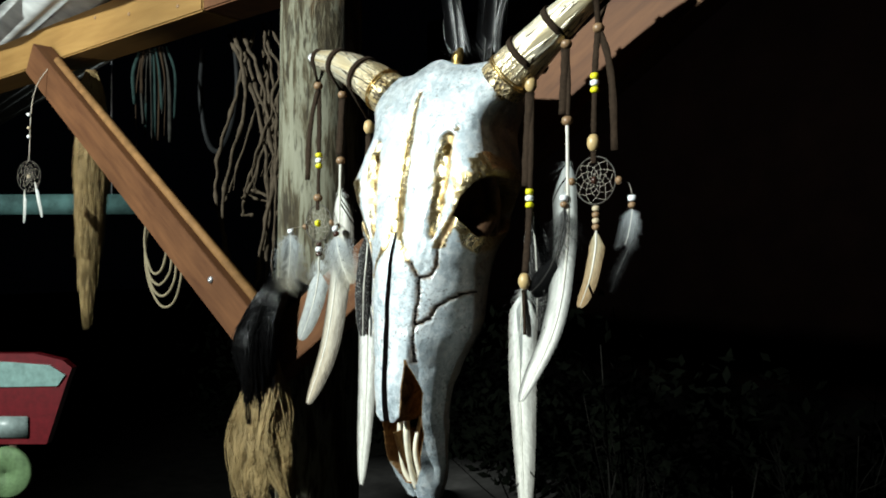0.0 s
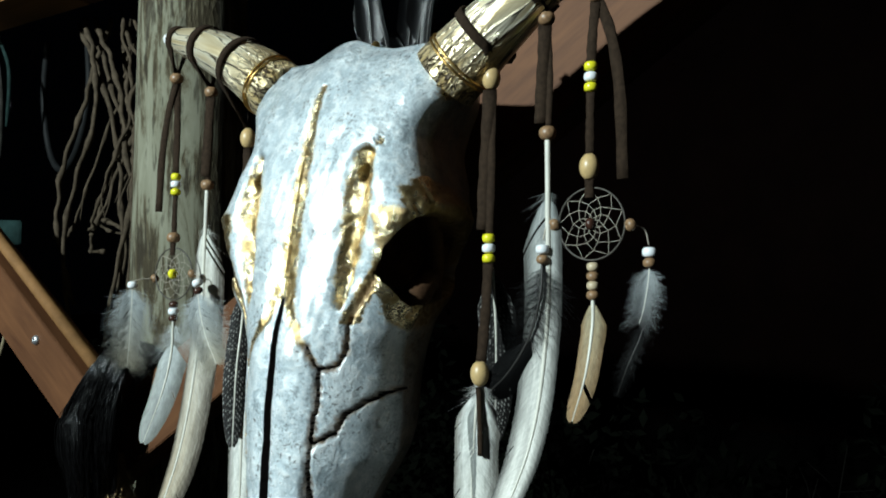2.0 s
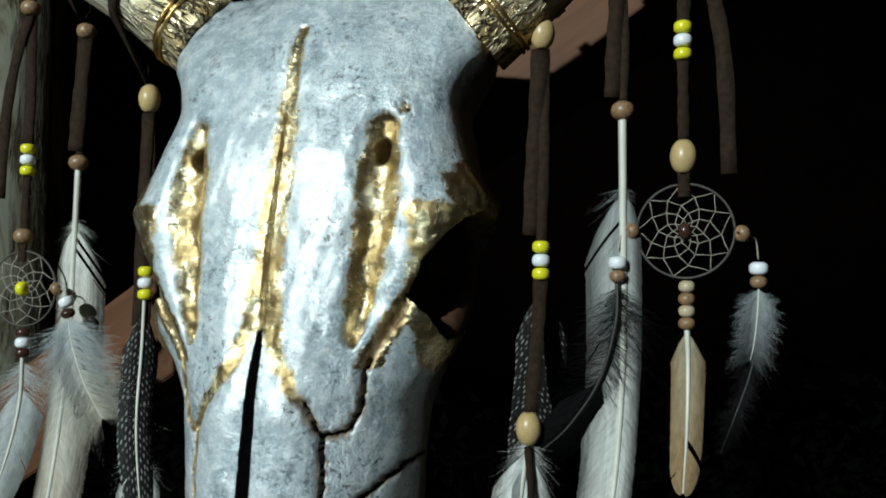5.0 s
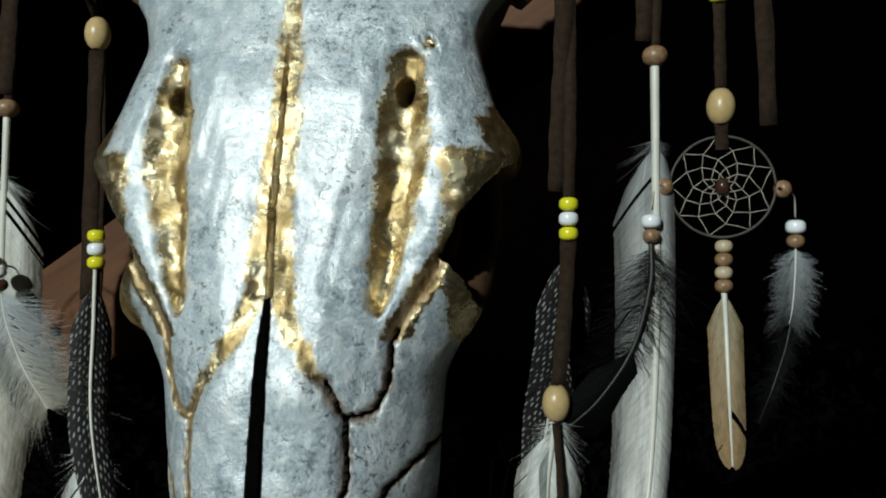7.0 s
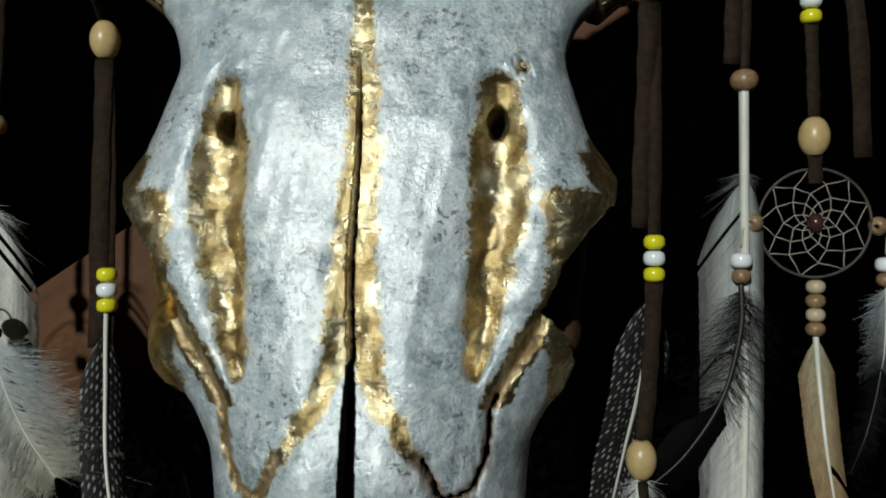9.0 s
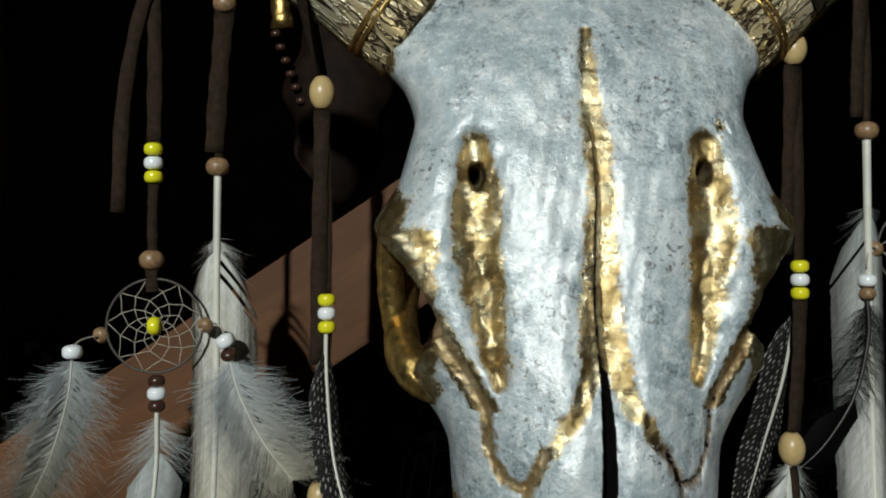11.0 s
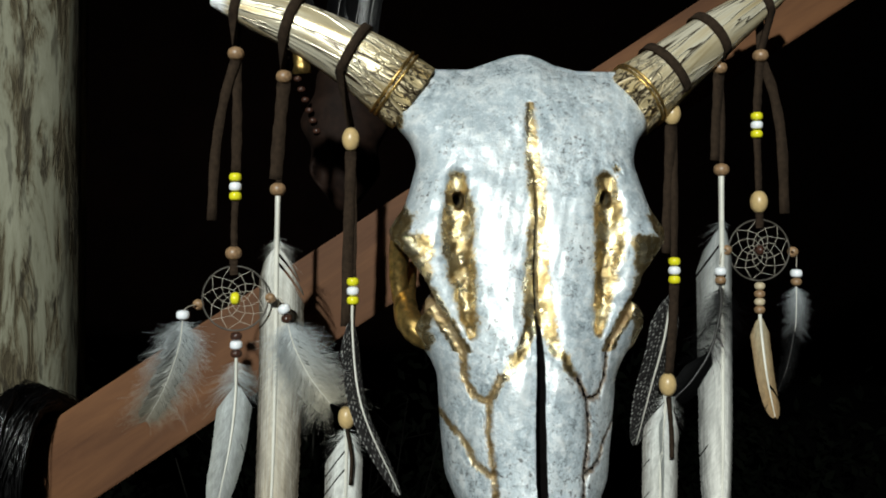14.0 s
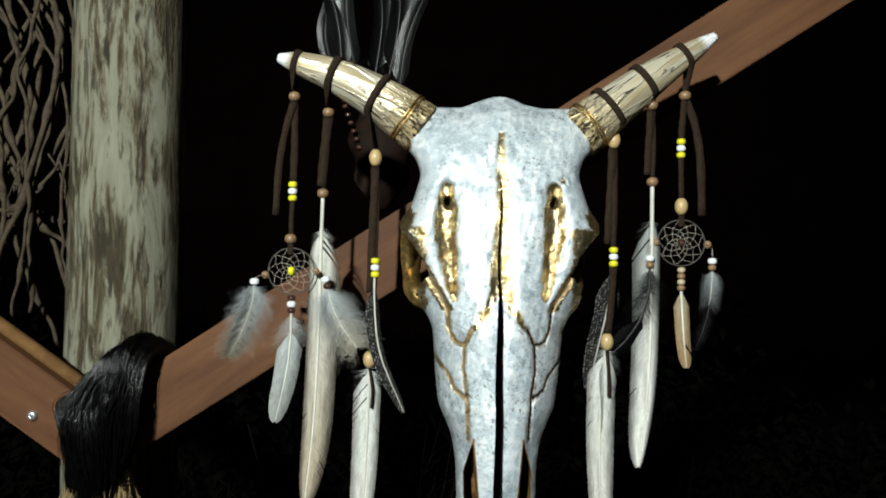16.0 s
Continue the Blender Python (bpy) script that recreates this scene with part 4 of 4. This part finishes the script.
o.feather([(0.1165, 0.0825, 1.559), (0.1120, 0.0820, 1.52), (0.1110, 0.0820, 1.45), (0.1160, 0.0840, 1.300)], 0.036, F_WHITE, start=0.01, fluff=0.04, barbs=180, seed=8, quill=0.0016, face=0.25, lopsided=1.3, label="long white feather")
o.feather([(0.1165, 0.0850, 1.558), (0.1170, 0.0870, 1.53), (0.1190, 0.0890, 1.48), (0.1160, 0.0900, 1.430)], 0.030, F_GREY, start=0.03, fluff=0.05, barbs=110, seed=9, face=1.0, label="pale grey feather")

# right horn, middle
o = Ornament((0.1622, 0.0935, 1.816), "brown suede strap with wooden beads, long white feather and black feather")
o.loop(HR, 0.153, 0.0070, (0.1620, 0.0935, 1.8205))
o.bead("round", (0.1622, 0.0935, 1.8158))
o.strap([(0.1615, 0.0930, 1.812), (0.1600, 0.0930, 1.78), (0.1585, 0.0925, 1.742)], 0.0090, 0.1, 0.2)
o.strap([(0.1630, 0.0940, 1.812), (0.1650, 0.0940, 1.775), (0.1640, 0.0935, 1.738)], 0.0040, 0.2)
o.bead("round", (0.1638, 0.0930, 1.7346))
o.feather([(0.1638, 0.0930, 1.731), (0.1642, 0.0930, 1.68), (0.1645, 0.0915, 1.60), (0.1590, 0.0770, 1.52), (0.1425, 0.0400, 1.445)], 0.050, F_TWO, start=0.19, fluff=0.02, barbs=190, seed=10, quill=0.0024, lopsided=0.45,
          notch=((-1, 0.262, 0.265),), label="long white flight feather", face=0.1)

# right horn, outer
o = Ornament((0.1975, 0.0980, 1.827), "suede strap with beads, small dreamcatcher and tan and dark feathers")
o.loop(HR, 0.196, 0.0065, (0.1980, 0.0980, 1.8315))
o.bead("round", (0.1980, 0.0980, 1.8272))
o.strap([(0.1985, 0.0985, 1.823), (0.2080, 0.0980, 1.80), (0.2150, 0.0970, 1.76), (0.2175, 0.0965, 1.700)], 0.0078, 0.2, -0.2)
o.strap([(0.1975, 0.0975, 1.823), (0.1955, 0.0970, 1.80), (0.1944, 0.0968, 1.78)], 0.0065, 0.1)
o.beads3((0.1944, 0.0966, 1.7710))
o.strap([(0.1944, 0.0966, 1.762), (0.1946, 0.0950, 1.74), (0.1949, 0.0940, 1.718)], 0.0055, 0.2)
o.bead("oval", (0.1949, 0.0935, 1.7091))
o.strap([(0.1950, 0.0932, 1.701), (0.1952, 0.0925, 1.688)], 0.0060)
o.hoop((0.1957, 0.0948, 1.6704), 0.0245, "dark", -3)
o.bead("small", (0.2235, 0.0945, 1.6690), (0, 80))
o.thread([(0.2255, 0.0960, 1.669), (0.2305, 0.1020, 1.666), (0.2320, 0.1055, 1.656)])
o.bead("white", (0.2322, 0.1058, 1.6513))
o.bead("small", (0.2322, 0.1058, 1.6443))
o.feather([(0.2322, 0.1058, 1.641), (0.2315, 0.104, 1.628), (0.2295, 0.1010, 1.612), (0.2275, 0.099, 1.604)], 0.0175, F_SMOKE, start=0.02, down=True, barbs=90, seed=11, face=0.2, label="fluffy grey feather")
o.feather([(0.2322, 0.1060, 1.630), (0.2285, 0.1030, 1.600), (0.2200, 0.0970, 1.575), (0.2130, 0.0975, 1.556)], 0.012, F_BLACK, start=0.05, down=True, barbs=60, seed=12, label="wispy black feather")
for k, dz in (("cream", 0), ("small", 0.0064), ("cream", 0.0128), ("small", 0.0192)):
    o.bead(k, (0.1966, 0.0955, 1.6415 - dz))
o.feather([(0.1968, 0.0955, 1.619), (0.1974, 0.0930, 1.600), (0.1970, 0.0830, 1.57), (0.1955, 0.0660, 1.542)], 0.022, F_TAN, start=0.02, fluff=0.0, barbs=120, seed=13, quill=0.0015, face=0.15, notch=((1, 0.72, 0.75),), label="tan feather with a pale shaft", tipshape=0.25)
o.bead("small", (0.1685, 0.0940, 1.6705), (0, 80))
o.thread([(0.1670, 0.0930, 1.670), (0.1635, 0.0915, 1.668), (0.1620, 0.0905, 1.660)])
o.bead("white", (0.1618, 0.0895, 1.6535))
o.bead("small", (0.1618, 0.0895, 1.6465))
o.feather([(0.1618, 0.0895, 1.643), (0.1612, 0.0880, 1.622), (0.1530, 0.0868, 1.592), (0.1370, 0.0862, 1.567), (0.1200, 0.0860, 1.551)], 0.038, F_BLACK, start=0.02, fluff=0.5, barbs=130, seed=14, face=0.2, label="drooping black feather")


# ---- around the post ----
def lock(rng, pts, n, spread, r, points=14, wave=0.0):
    """A lock of n strands that keep together along pts; spread: its half width at each point."""
    path = spline(pts, points)
    sp = np.interp(np.linspace(0, 1, points + 1), np.linspace(0, 1, len(spread)), spread)
    ph, fr = rng.uniform(0, 6.28, 2), rng.uniform(5, 9)
    out = []
    for _ in range(n):
        off = rng.normal(0, 0.55, 3)
        t = np.linspace(0, 1, points + 1)
        sway = wave * np.stack([np.sin(fr * t + ph[0] + 0.5 * off[0]), 0.6 * np.sin(fr * t + ph[1]), 0 * t], 1) * t[:, None]
        keep = points + 1 - rng.randint(0, 4)
        p = (path + sp[:, None] * off + sway + rng.normal(0, 0.0006, (points + 1, 3)))[:keep]
        out.append(tube(p, [r, r, r * 0.4], 3))
    return out


def hair_tail():
    ob = thing("hair_tail", (-0.45, 0.15, 1.45), "black and blond horsehair tail draped over the brace joint", "hair")
    inv = Matrix.Translation((0.45, -0.15, -1.45))
    rng = np.random.RandomState(4)
    arcs = []
    # black locks: from behind the joint over the boards and down to one side
    for k in range(26):
        u = (k % 13 + rng.uniform(0.2, 0.8)) / 13
        front = 1.0 if k < 13 else 0.55
        top = 1.546 - 0.11 * (u - 0.25) ** 2 + rng.uniform(-0.004, 0.004)
        y = 0.180 - 0.032 * front * (1 - (2 * u - 1) ** 2 * 0.6)
        low = 1.352 + rng.uniform(-0.030, 0.025)
        j = rng.normal(0, 0.005, 4)
        arcs += lock(rng, [(-0.378 - 0.070 * u, 0.248, top - 0.035), (-0.394 - 0.064 * u + j[0], y + 0.012, top), (-0.410 - 0.084 * u + j[1], y - 0.008, 1.502 - 0.030 * u), (-0.424 - 0.070 * u + j[2], y - 0.012, 1.435),
                           (-0.430 - 0.048 * u + 1.5 * j[3], y - 0.008, low)], 130, (0.004, 0.0055, 0.006, 0.0055, 0.0025), 0.00055, 14, 0.009)
    core = part("black_hair", merge(arcs), HAIR, ob, "glossy black horsehair")
    core["kind"] = "stuff"
    core.matrix_local = inv
    blond = []
    for k in range(64):
        u = (k * 0.618 + rng.uniform(0, 0.1)) % 1
        y = 0.152 + 0.034 * rng.rand()
        low = 1.180 + 0.05 * abs(math.sin(k * 2.1)) + rng.uniform(-0.02, 0.05)
        j = rng.normal(0, 0.006, 3)
        blond += lock(rng, [(-0.446 - 0.030 * u, 0.180, 1.415), (-0.436 - 0.052 * u + j[0], y + 0.006, 1.36), (-0.418 - 0.098 * u + j[1], y - 0.004, 1.28), (-0.414 - 0.108 * u + 1.5 * j[2], y, low)],
                      70, (0.006, 0.009, 0.010, 0.005), 0.0004, 16, 0.016)
    bl = part("blond_hair", merge(blond), BLOND, ob, "wavy blond horsehair")
    bl["kind"] = "stuff"
    bl.matrix_local = inv


hair_tail()


def vines():
    ob = thing("vine_bundle", (-0.67, 0.36, 2.0), "bundle of dry brown grape vines hanging beside the post", "vines")
    rng = np.random.RandomState(12)
    shapes = []
    for k in range(19):
        a = -0.80 + 0.235 * (k + rng.uniform(-0.6, 0.6)) / 18
        b = a + rng.uniform(-0.06, 0.11)
        c = b + rng.uniform(-0.11, 0.07)
        shapes.append((a, min(b, -0.57), min(c, -0.575), min(c + rng.uniform(-0.11, 0.11), -0.58)))
    shapes += [(-0.86, -0.76, -0.66, -0.575), (-0.80, -0.74, -0.66, -0.58), (-0.62, -0.66, -0.72, -0.76), (-0.84, -0.72, -0.67, -0.70)]
    for k, (a, b, c, d) in enumerate(shapes):
        y = 0.335 + 0.011 * (k % 7)
        zb = 1.54 + rng.uniform(-0.08, 0.22)
        pts = [(a, y + 0.02, 2.05), (b, y, 1.89 + rng.uniform(-0.03, 0.03)), (c, y - 0.01, 1.72 + rng.uniform(-0.03, 0.03)), (d, y + 0.01, zb)]
        path = spline(pts, 60)
        kink = np.array([[noise.noise((k, i * 0.22, 0)), noise.noise((k, i * 0.22, 9)), 0] for i in range(61)])
        path = path + 0.006 * kink
        r = rng.uniform(0.0024, 0.0044)
        step = rng.randint(9, 14)
        rad = [r * (1.55 if i % step == 4 else 1.18 if i % step in (3, 5) else 1.0 - 0.25 * i / 60) for i in range(61)]
        st = part("stem", tube(path, rad, 9, 0.07, k), VINE, ob)
        st.matrix_local = Matrix.Translation((0.67, -0.36, -2.0))
        if k % 2:
            i = 20 + step
            q = path[i]
            e = q + np.array([rng.uniform(-0.05, 0.05), -0.01, -rng.uniform(0.03, 0.09)])
            e[0] = min(e[0], -0.58)
            tw = part("tendril", tube(spline([q, (q + e) / 2 + rng.uniform(-0.008, 0.008, 3), e], 12), [r * 0.55, r * 0.45, r * 0.2], 7, 0.05, k), VINE, ob)
            tw.matrix_local = Matrix.Translation((0.67, -0.36, -2.0))


vines()


def pelt():
    """A furry tail: widest a third of the way down and drawn out to a point."""
    ob = thing("fur_tail", (-1.31, 0.30, 2.03), "tan animal tail hanging from the roof beam", "tail")
    rng = np.random.RandomState(3)
    spine = spline([(0, 0, 0), (0.002, 0, -0.18), (-0.012, 0, -0.40), (-0.026, 0, -0.62)], 40)
    girth = np.interp(np.linspace(0, 1, 41), [0, 0.15, 0.45, 0.75, 0.95, 1], [0.014, 0.026, 0.032, 0.022, 0.007, 0.002])
    tw = []
    for _ in range(5200):
        i = rng.randint(0, 36)
        th = rng.uniform(0, 2 * math.pi)
        out = np.array([math.cos(th), math.sin(th), 0])
        a = spine[i] + out * girth[i] * 0.9
        j = min(40, i + rng.randint(4, 9))
        c = spine[j] + out * girth[j] * rng.uniform(1.0, 1.3) + rng.normal(0, 0.003, 3)
        tw.append(tube([a, (a + c) / 2 + out * 0.003, c], [0.0006, 0.0005, 0.0002], 3))
    part("fur", merge(tw), BLOND, ob)["kind"] = "stuff"
    part("core", tube(spine, list(girth), 14, 0.05), plain("tail_hide", (0.16, 0.105, 0.05), 0.9, 0, 0.5, 60, 0.5, 0.002), ob)


pelt()


def rope_coil():
    ob = thing("rope_coil", (-0.97, 0.262, 1.685), "pale thin rope hung in loops behind the brace", "rope")
    rng = np.random.RandomState(2)
    for k in range(4):
        w, h = 0.04 + 0.010 * k, 0.065 + 0.012 * k
        pts = [(0.05 * math.sin(q) * (w / 0.05) + 0.02 + rng.uniform(-0.004, 0.004), 0.006 * k + 0.01 * math.cos(q), -h + h * math.cos(q) - 0.03 * math.sin(q)) for q in np.linspace(0, 2 * math.pi, 14)]
        part("loop", tube(spline(pts, 50), [0.0028], 7, 0.05, k), ROPE, ob)


rope_coil()


def mask():
    """A dark carved face piece with a plume, hanging in the shadow behind the horn."""
    ob = thing("carved_mask", (-0.150, 0.36, 1.86), "dark brown carved wooden piece hanging behind the horn", "carving")
    bm = bmesh.new()
    bmesh.ops.create_uvsphere(bm, u_segments=48, v_segments=36, radius=1.0)
    for v in bm.verts:
        x, y, z = v.co
        w = 0.044 * (1 - 0.22 * max(0, -z)) * (1 + 0.12 * math.sin(9 * z))
        v.co = (x * w, y * 0.035, z * 0.085 - 0.065)
        for ex in (-0.022, 0.024):
            r = math.hypot((v.co.x - ex) / 0.013, (v.co.z + 0.105) / 0.020)
            if r < 1 and y < 0:
                v.co.y += 0.030 * (1 - r * r)
        if y < 0:
            v.co.y -= 0.004 * math.sin(v.co.z * 160) * abs(v.co.x) / 0.05
    part("face", bm, plain("dark_carved_wood", (0.011, 0.0052, 0.0033), 0.75, 0, 0.5, 60, 0.5, 0.002), ob)
    for k in range(6):
        b = bead(ob, "dark", (-0.048 + 0.004 * k, -0.03, -0.010 - 0.011 * k), "small dark glossy bead")
    p = thing("feather_plume", (-0.165, 0.36, 1.88), "plume of glossy black feathers behind the horn", "plume")
    for k, (a, b, w) in enumerate((((-0.04, 0, 0), (-0.085, 0.01, 0.20), 0.045), ((-0.02, 0.01, 0), (-0.030, 0, 0.22), 0.04), ((0.02, 0, 0), (0.030, 0.01, 0.21), 0.045), ((0.035, 0, -0.02), (0.090, 0, 0.17), 0.035),
                                   ((0.0, 0.01, 0), (0.0, 0.02, 0.2), 0.04), ((-0.05, 0.01, 0.01), (-0.060, 0.01, 0.14), 0.03))):
        mid = (np.array(a) + np.array(b)) / 2 + (0.012 * (-1) ** k, -0.008, 0)
        feather(p, [a, mid, b], w, F_GLOSS, start=0.05, fluff=0.08, barbs=70, seed=30 + k, face=0.5 * (-1) ** k, label="glossy black feather")
    knob = part("knob", tube(spline([(-0.03, -0.01, -0.02), (-0.032, -0.015, 0.012), (-0.028, -0.012, 0.035)], 10), [0.010, 0.008, 0.011, 0.003], 10, 0.1), GOLD, p, "small gilded knob")


mask()


def cords():
    """Faded rags and cords on a nail, and a dark hose loop behind them, under the beam."""
    rng = np.random.RandomState(61)
    ob = thing("cord_bundle", (-1.08, 0.32, 2.05), "bundle of faded teal and brown cords hanging under the beam", "cords")
    tones = [plain("teal_cord", (0.012, 0.025, 0.023), 0.9, 0, 0.4, 80), plain("brown_cord", (0.022, 0.014, 0.008), 0.9, 0, 0.4, 80), plain("grey_cord", (0.022, 0.021, 0.018), 0.9, 0, 0.4, 80)]
    for k in range(16):
        x, ln = -0.075 + 0.15 * (k + rng.uniform(-0.4, 0.4)) / 15, rng.uniform(0.09, 0.24)
        pts = [(x * 0.6, 0.005 * (k % 4), 0.0), (x, 0.006 * (k % 4), -0.4 * ln), (x + rng.uniform(-0.012, 0.012), 0.006 * (k % 4), -ln)]
        part("cord", ribbon(spline(pts, 14), rng.uniform(0.005, 0.011), 0.002, rng.uniform(-1.5, 1.5)), tones[k % 3], ob)
    hose = thing("hose_loop", (-0.93, 0.40, 2.05), "thin dark garden hose hung in a loop under the beam", "hose")
    pts = [(-0.06, 0, 0.0), (-0.085, 0.01, -0.10), (-0.06, 0.01, -0.20), (0.0, 0, -0.235), (0.062, -0.01, -0.19), (0.085, -0.01, -0.10), (0.06, 0, 0.0)]
    part("hose", tube(spline(pts, 60), [0.006], 10), plain("dark_hose", (0.008, 0.0085, 0.009), 0.6, 0, 0.3, 60), hose)


cords()


# ---- the far yard ----
def bus_sign():
    """A painted tin front of a small red bus, with its windscreen and plate."""
    ob = thing("tin_ornament", (-1.60, 0.21, 1.10), "red painted tin vehicle front with pale teal windscreen", "ornament")
    ob.rotation_euler = (0, 0, radians(41))
    bm = bmesh.new()
    out = [(-0.11, 0.0), (0.11, 0.0), (0.165, 0.17), (0.175, 0.195), (0.150, 0.215), (0.08, 0.232), (-0.08, 0.232), (-0.150, 0.215), (-0.175, 0.195), (-0.165, 0.17)]
    f = bm.faces.new([bm.verts.new((x, 0, z)) for x, z in out])
    ext = bmesh.ops.extrude_face_region(bm, geom=[f])
    bmesh.ops.translate(bm, vec=(0, 0.03, 0), verts=[v for v in ext["geom"] if isinstance(v, bmesh.types.BMVert)])
    bmesh.ops.recalc_face_normals(bm, faces=bm.faces[:])
    part("body", bm, plain("red_enamel", (0.095, 0.004, 0.007), 0.35), ob, "", False)
    bm = bmesh.new()
    sh = [(-0.15, 0.145), (0.14, 0.150), (0.160, 0.178), (0.12, 0.203), (0.0, 0.212), (-0.12, 0.203), (-0.16, 0.178)]
    f = bm.faces.new([bm.verts.new((x, -0.006, z)) for x, z in sh])
    ext = bmesh.ops.extrude_face_region(bm, geom=[f])
    bmesh.ops.translate(bm, vec=(0, 0.004, 0), verts=[v for v in ext["geom"] if isinstance(v, bmesh.types.BMVert)])
    part("windscreen", bm, plain("teal_enamel", (0.16, 0.26, 0.24), 0.35), ob, "pale teal windscreen", False)
    pl = part("plate", box_bm((0.13, 0.006, 0.055), 0.002), plain("white_enamel", (0.20, 0.25, 0.24), 0.4), ob, "white plate")
    pl.location = (0.0, -0.006, 0.045)
    disc = tagged(part("green_disc", lathe([(0.0005, -0.008), (0.06, -0.008), (0.066, 0.0), (0.06, 0.008), (0.0005, 0.008)], 40), plain("green_enamel", (0.10, 0.16, 0.075), 0.6, 0, 0.3, 60)), "pale green round disc below the tin ornament", "disc")
    disc.matrix_world = Matrix.Translation((-1.565, 0.205, 1.035)) @ pose(0, 0, 0, 90, 0, 41)
    rod = tagged(part("stake", tube([(-1.60, 0.235, -0.02), (-1.60, 0.235, 0.6), (-1.60, 0.235, 1.28)], [0.012], 8), VINE), "dark stake in the ground holding the tin ornament", "stake")


bus_sign()


def old_string():
    o = Ornament((-1.30, 0.12, 2.0), "string with pale beads, small hoop and grey feathers on the beam")
    o.thread([(-1.30, 0.20, 2.03), (-1.302, 0.16, 1.95), (-1.302, 0.15, 1.80)], 0.0012)
    o.bead("white", (-1.302, 0.15, 1.855))
    o.bead("white", (-1.302, 0.15, 1.905))
    o.bead("cream", (-1.302, 0.15, 1.875))
    o.hoop((-1.302, 0.15, 1.765), 0.035, "cream", 20)
    o.feather([(-1.325, 0.15, 1.735), (-1.327, 0.15, 1.70), (-1.33, 0.15, 1.66)], 0.02, F_GREY, start=0.05, fluff=0.1, barbs=60, seed=50, label="grey feather")
    o.feather([(-1.27, 0.15, 1.75), (-1.255, 0.15, 1.71), (-1.235, 0.15, 1.67)], 0.02, F_GREY, start=0.05, fluff=0.1, barbs=60, seed=51, label="grey feather")


old_string()


def yard():
    teal = tagged(part("teal_board", box_bm((0.9, 0.02, 0.06), 0.003), plain("faded_teal", (0.034, 0.070, 0.067), 0.8, 0, 0.7, 14)), "faded teal wooden board hung under the roof", "board")
    teal.matrix_world = pose(-1.95, 0.42, 1.735, 0, 0, 38)
    for x in (-2.2, -1.75):
        hang = tagged(part("wire", tube([(x, 0.42 + (x + 1.95) * 0.78, 1.76), (x, 0.42 + (x + 1.95) * 0.78, 2.0), (x, 0.42 + (x + 1.95) * 0.78, 2.25)], [0.002], 6), STEEL), "thin wire holding the teal board", "wire")
    slab = tagged(part("paving_disc", lathe([(0.001, -0.02), (1.0, -0.02), (1.02, 0.02), (1.0, 0.05), (0.001, 0.05)], 48), plain("concrete", (0.10, 0.095, 0.09), 0.9, 0, 0.3, 8)), "round grey concrete slab on the ground", "paving")
    slab.location = (-2.75, 3.3, 0.03)
    rng = np.random.RandomState(21)
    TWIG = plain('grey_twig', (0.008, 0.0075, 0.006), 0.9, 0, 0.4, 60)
    # bare shrubs
    for base, h, n in (((-0.25, 2.7, 0.0), 1.05, 26), ((-1.0, 2.4, 0.0), 0.85, 20), ((1.05, 3.3, 0), 0.8, 9), ((-0.28, 1.15, 0), 1.55, 9)):
        ob = thing("bare_shrub", base, "bare leafless twiggy shrub in the dark yard", "shrub", "shrubs in the yard")
        tw = []
        for k in range(n):
            a = rng.uniform(0, 6.28)
            lean = rng.uniform(0.05, 0.38) * h
            top = np.array([lean * math.cos(a), lean * math.sin(a), h * rng.uniform(0.6, 1.0)])
            mid = top * 0.5 + rng.uniform(-0.05, 0.05, 3)
            p = spline([(0, 0, -0.02), mid, top], 12)
            tw.append(tube(p, [0.006, 0.004, 0.0015], 5))
            for _ in range(4):
                q = p[rng.randint(5, 12)]
                e = q + np.array([rng.uniform(-0.14, 0.14), rng.uniform(-0.14, 0.14), rng.uniform(0.03, 0.16)])
                tw.append(tube([q, (q + e) / 2 + rng.uniform(-0.01, 0.01, 3), e], [0.0022, 0.001], 4))
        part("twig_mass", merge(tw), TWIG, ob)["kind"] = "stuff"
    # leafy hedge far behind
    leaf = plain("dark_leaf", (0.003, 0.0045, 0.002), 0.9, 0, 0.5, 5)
    V, Fc = [], []
    for _ in range(9000):
        x = rng.uniform(-5.5, 2.5)
        z = abs(rng.normal(0, 0.55)) + 0.02
        y = 3.9 + 0.4 * math.sin(x * 1.3) + rng.uniform(-0.4, 0.4) - 0.25 * z
        if z > 1.25 + 0.35 * math.sin(x * 2.1) + 0.2 * math.sin(x * 5.3):
            continue
        c = np.array([x, y, z])
        a, b = rng.normal(0, 1, 3), rng.normal(0, 1, 3)
        a *= 0.045 / np.linalg.norm(a)
        b = b - a * b.dot(a) / a.dot(a)
        b *= 0.020 / np.linalg.norm(b)
        o = len(V)
        V += [tuple(c - a), tuple(c + b), tuple(c + a), tuple(c - b)]
        Fc.append((o, o + 1, o + 2, o + 3))
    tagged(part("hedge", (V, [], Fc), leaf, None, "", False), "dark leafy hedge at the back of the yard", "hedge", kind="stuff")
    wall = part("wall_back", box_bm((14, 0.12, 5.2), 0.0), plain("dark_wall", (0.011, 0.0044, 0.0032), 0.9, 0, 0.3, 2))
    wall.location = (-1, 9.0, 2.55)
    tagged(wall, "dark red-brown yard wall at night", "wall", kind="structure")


yard()
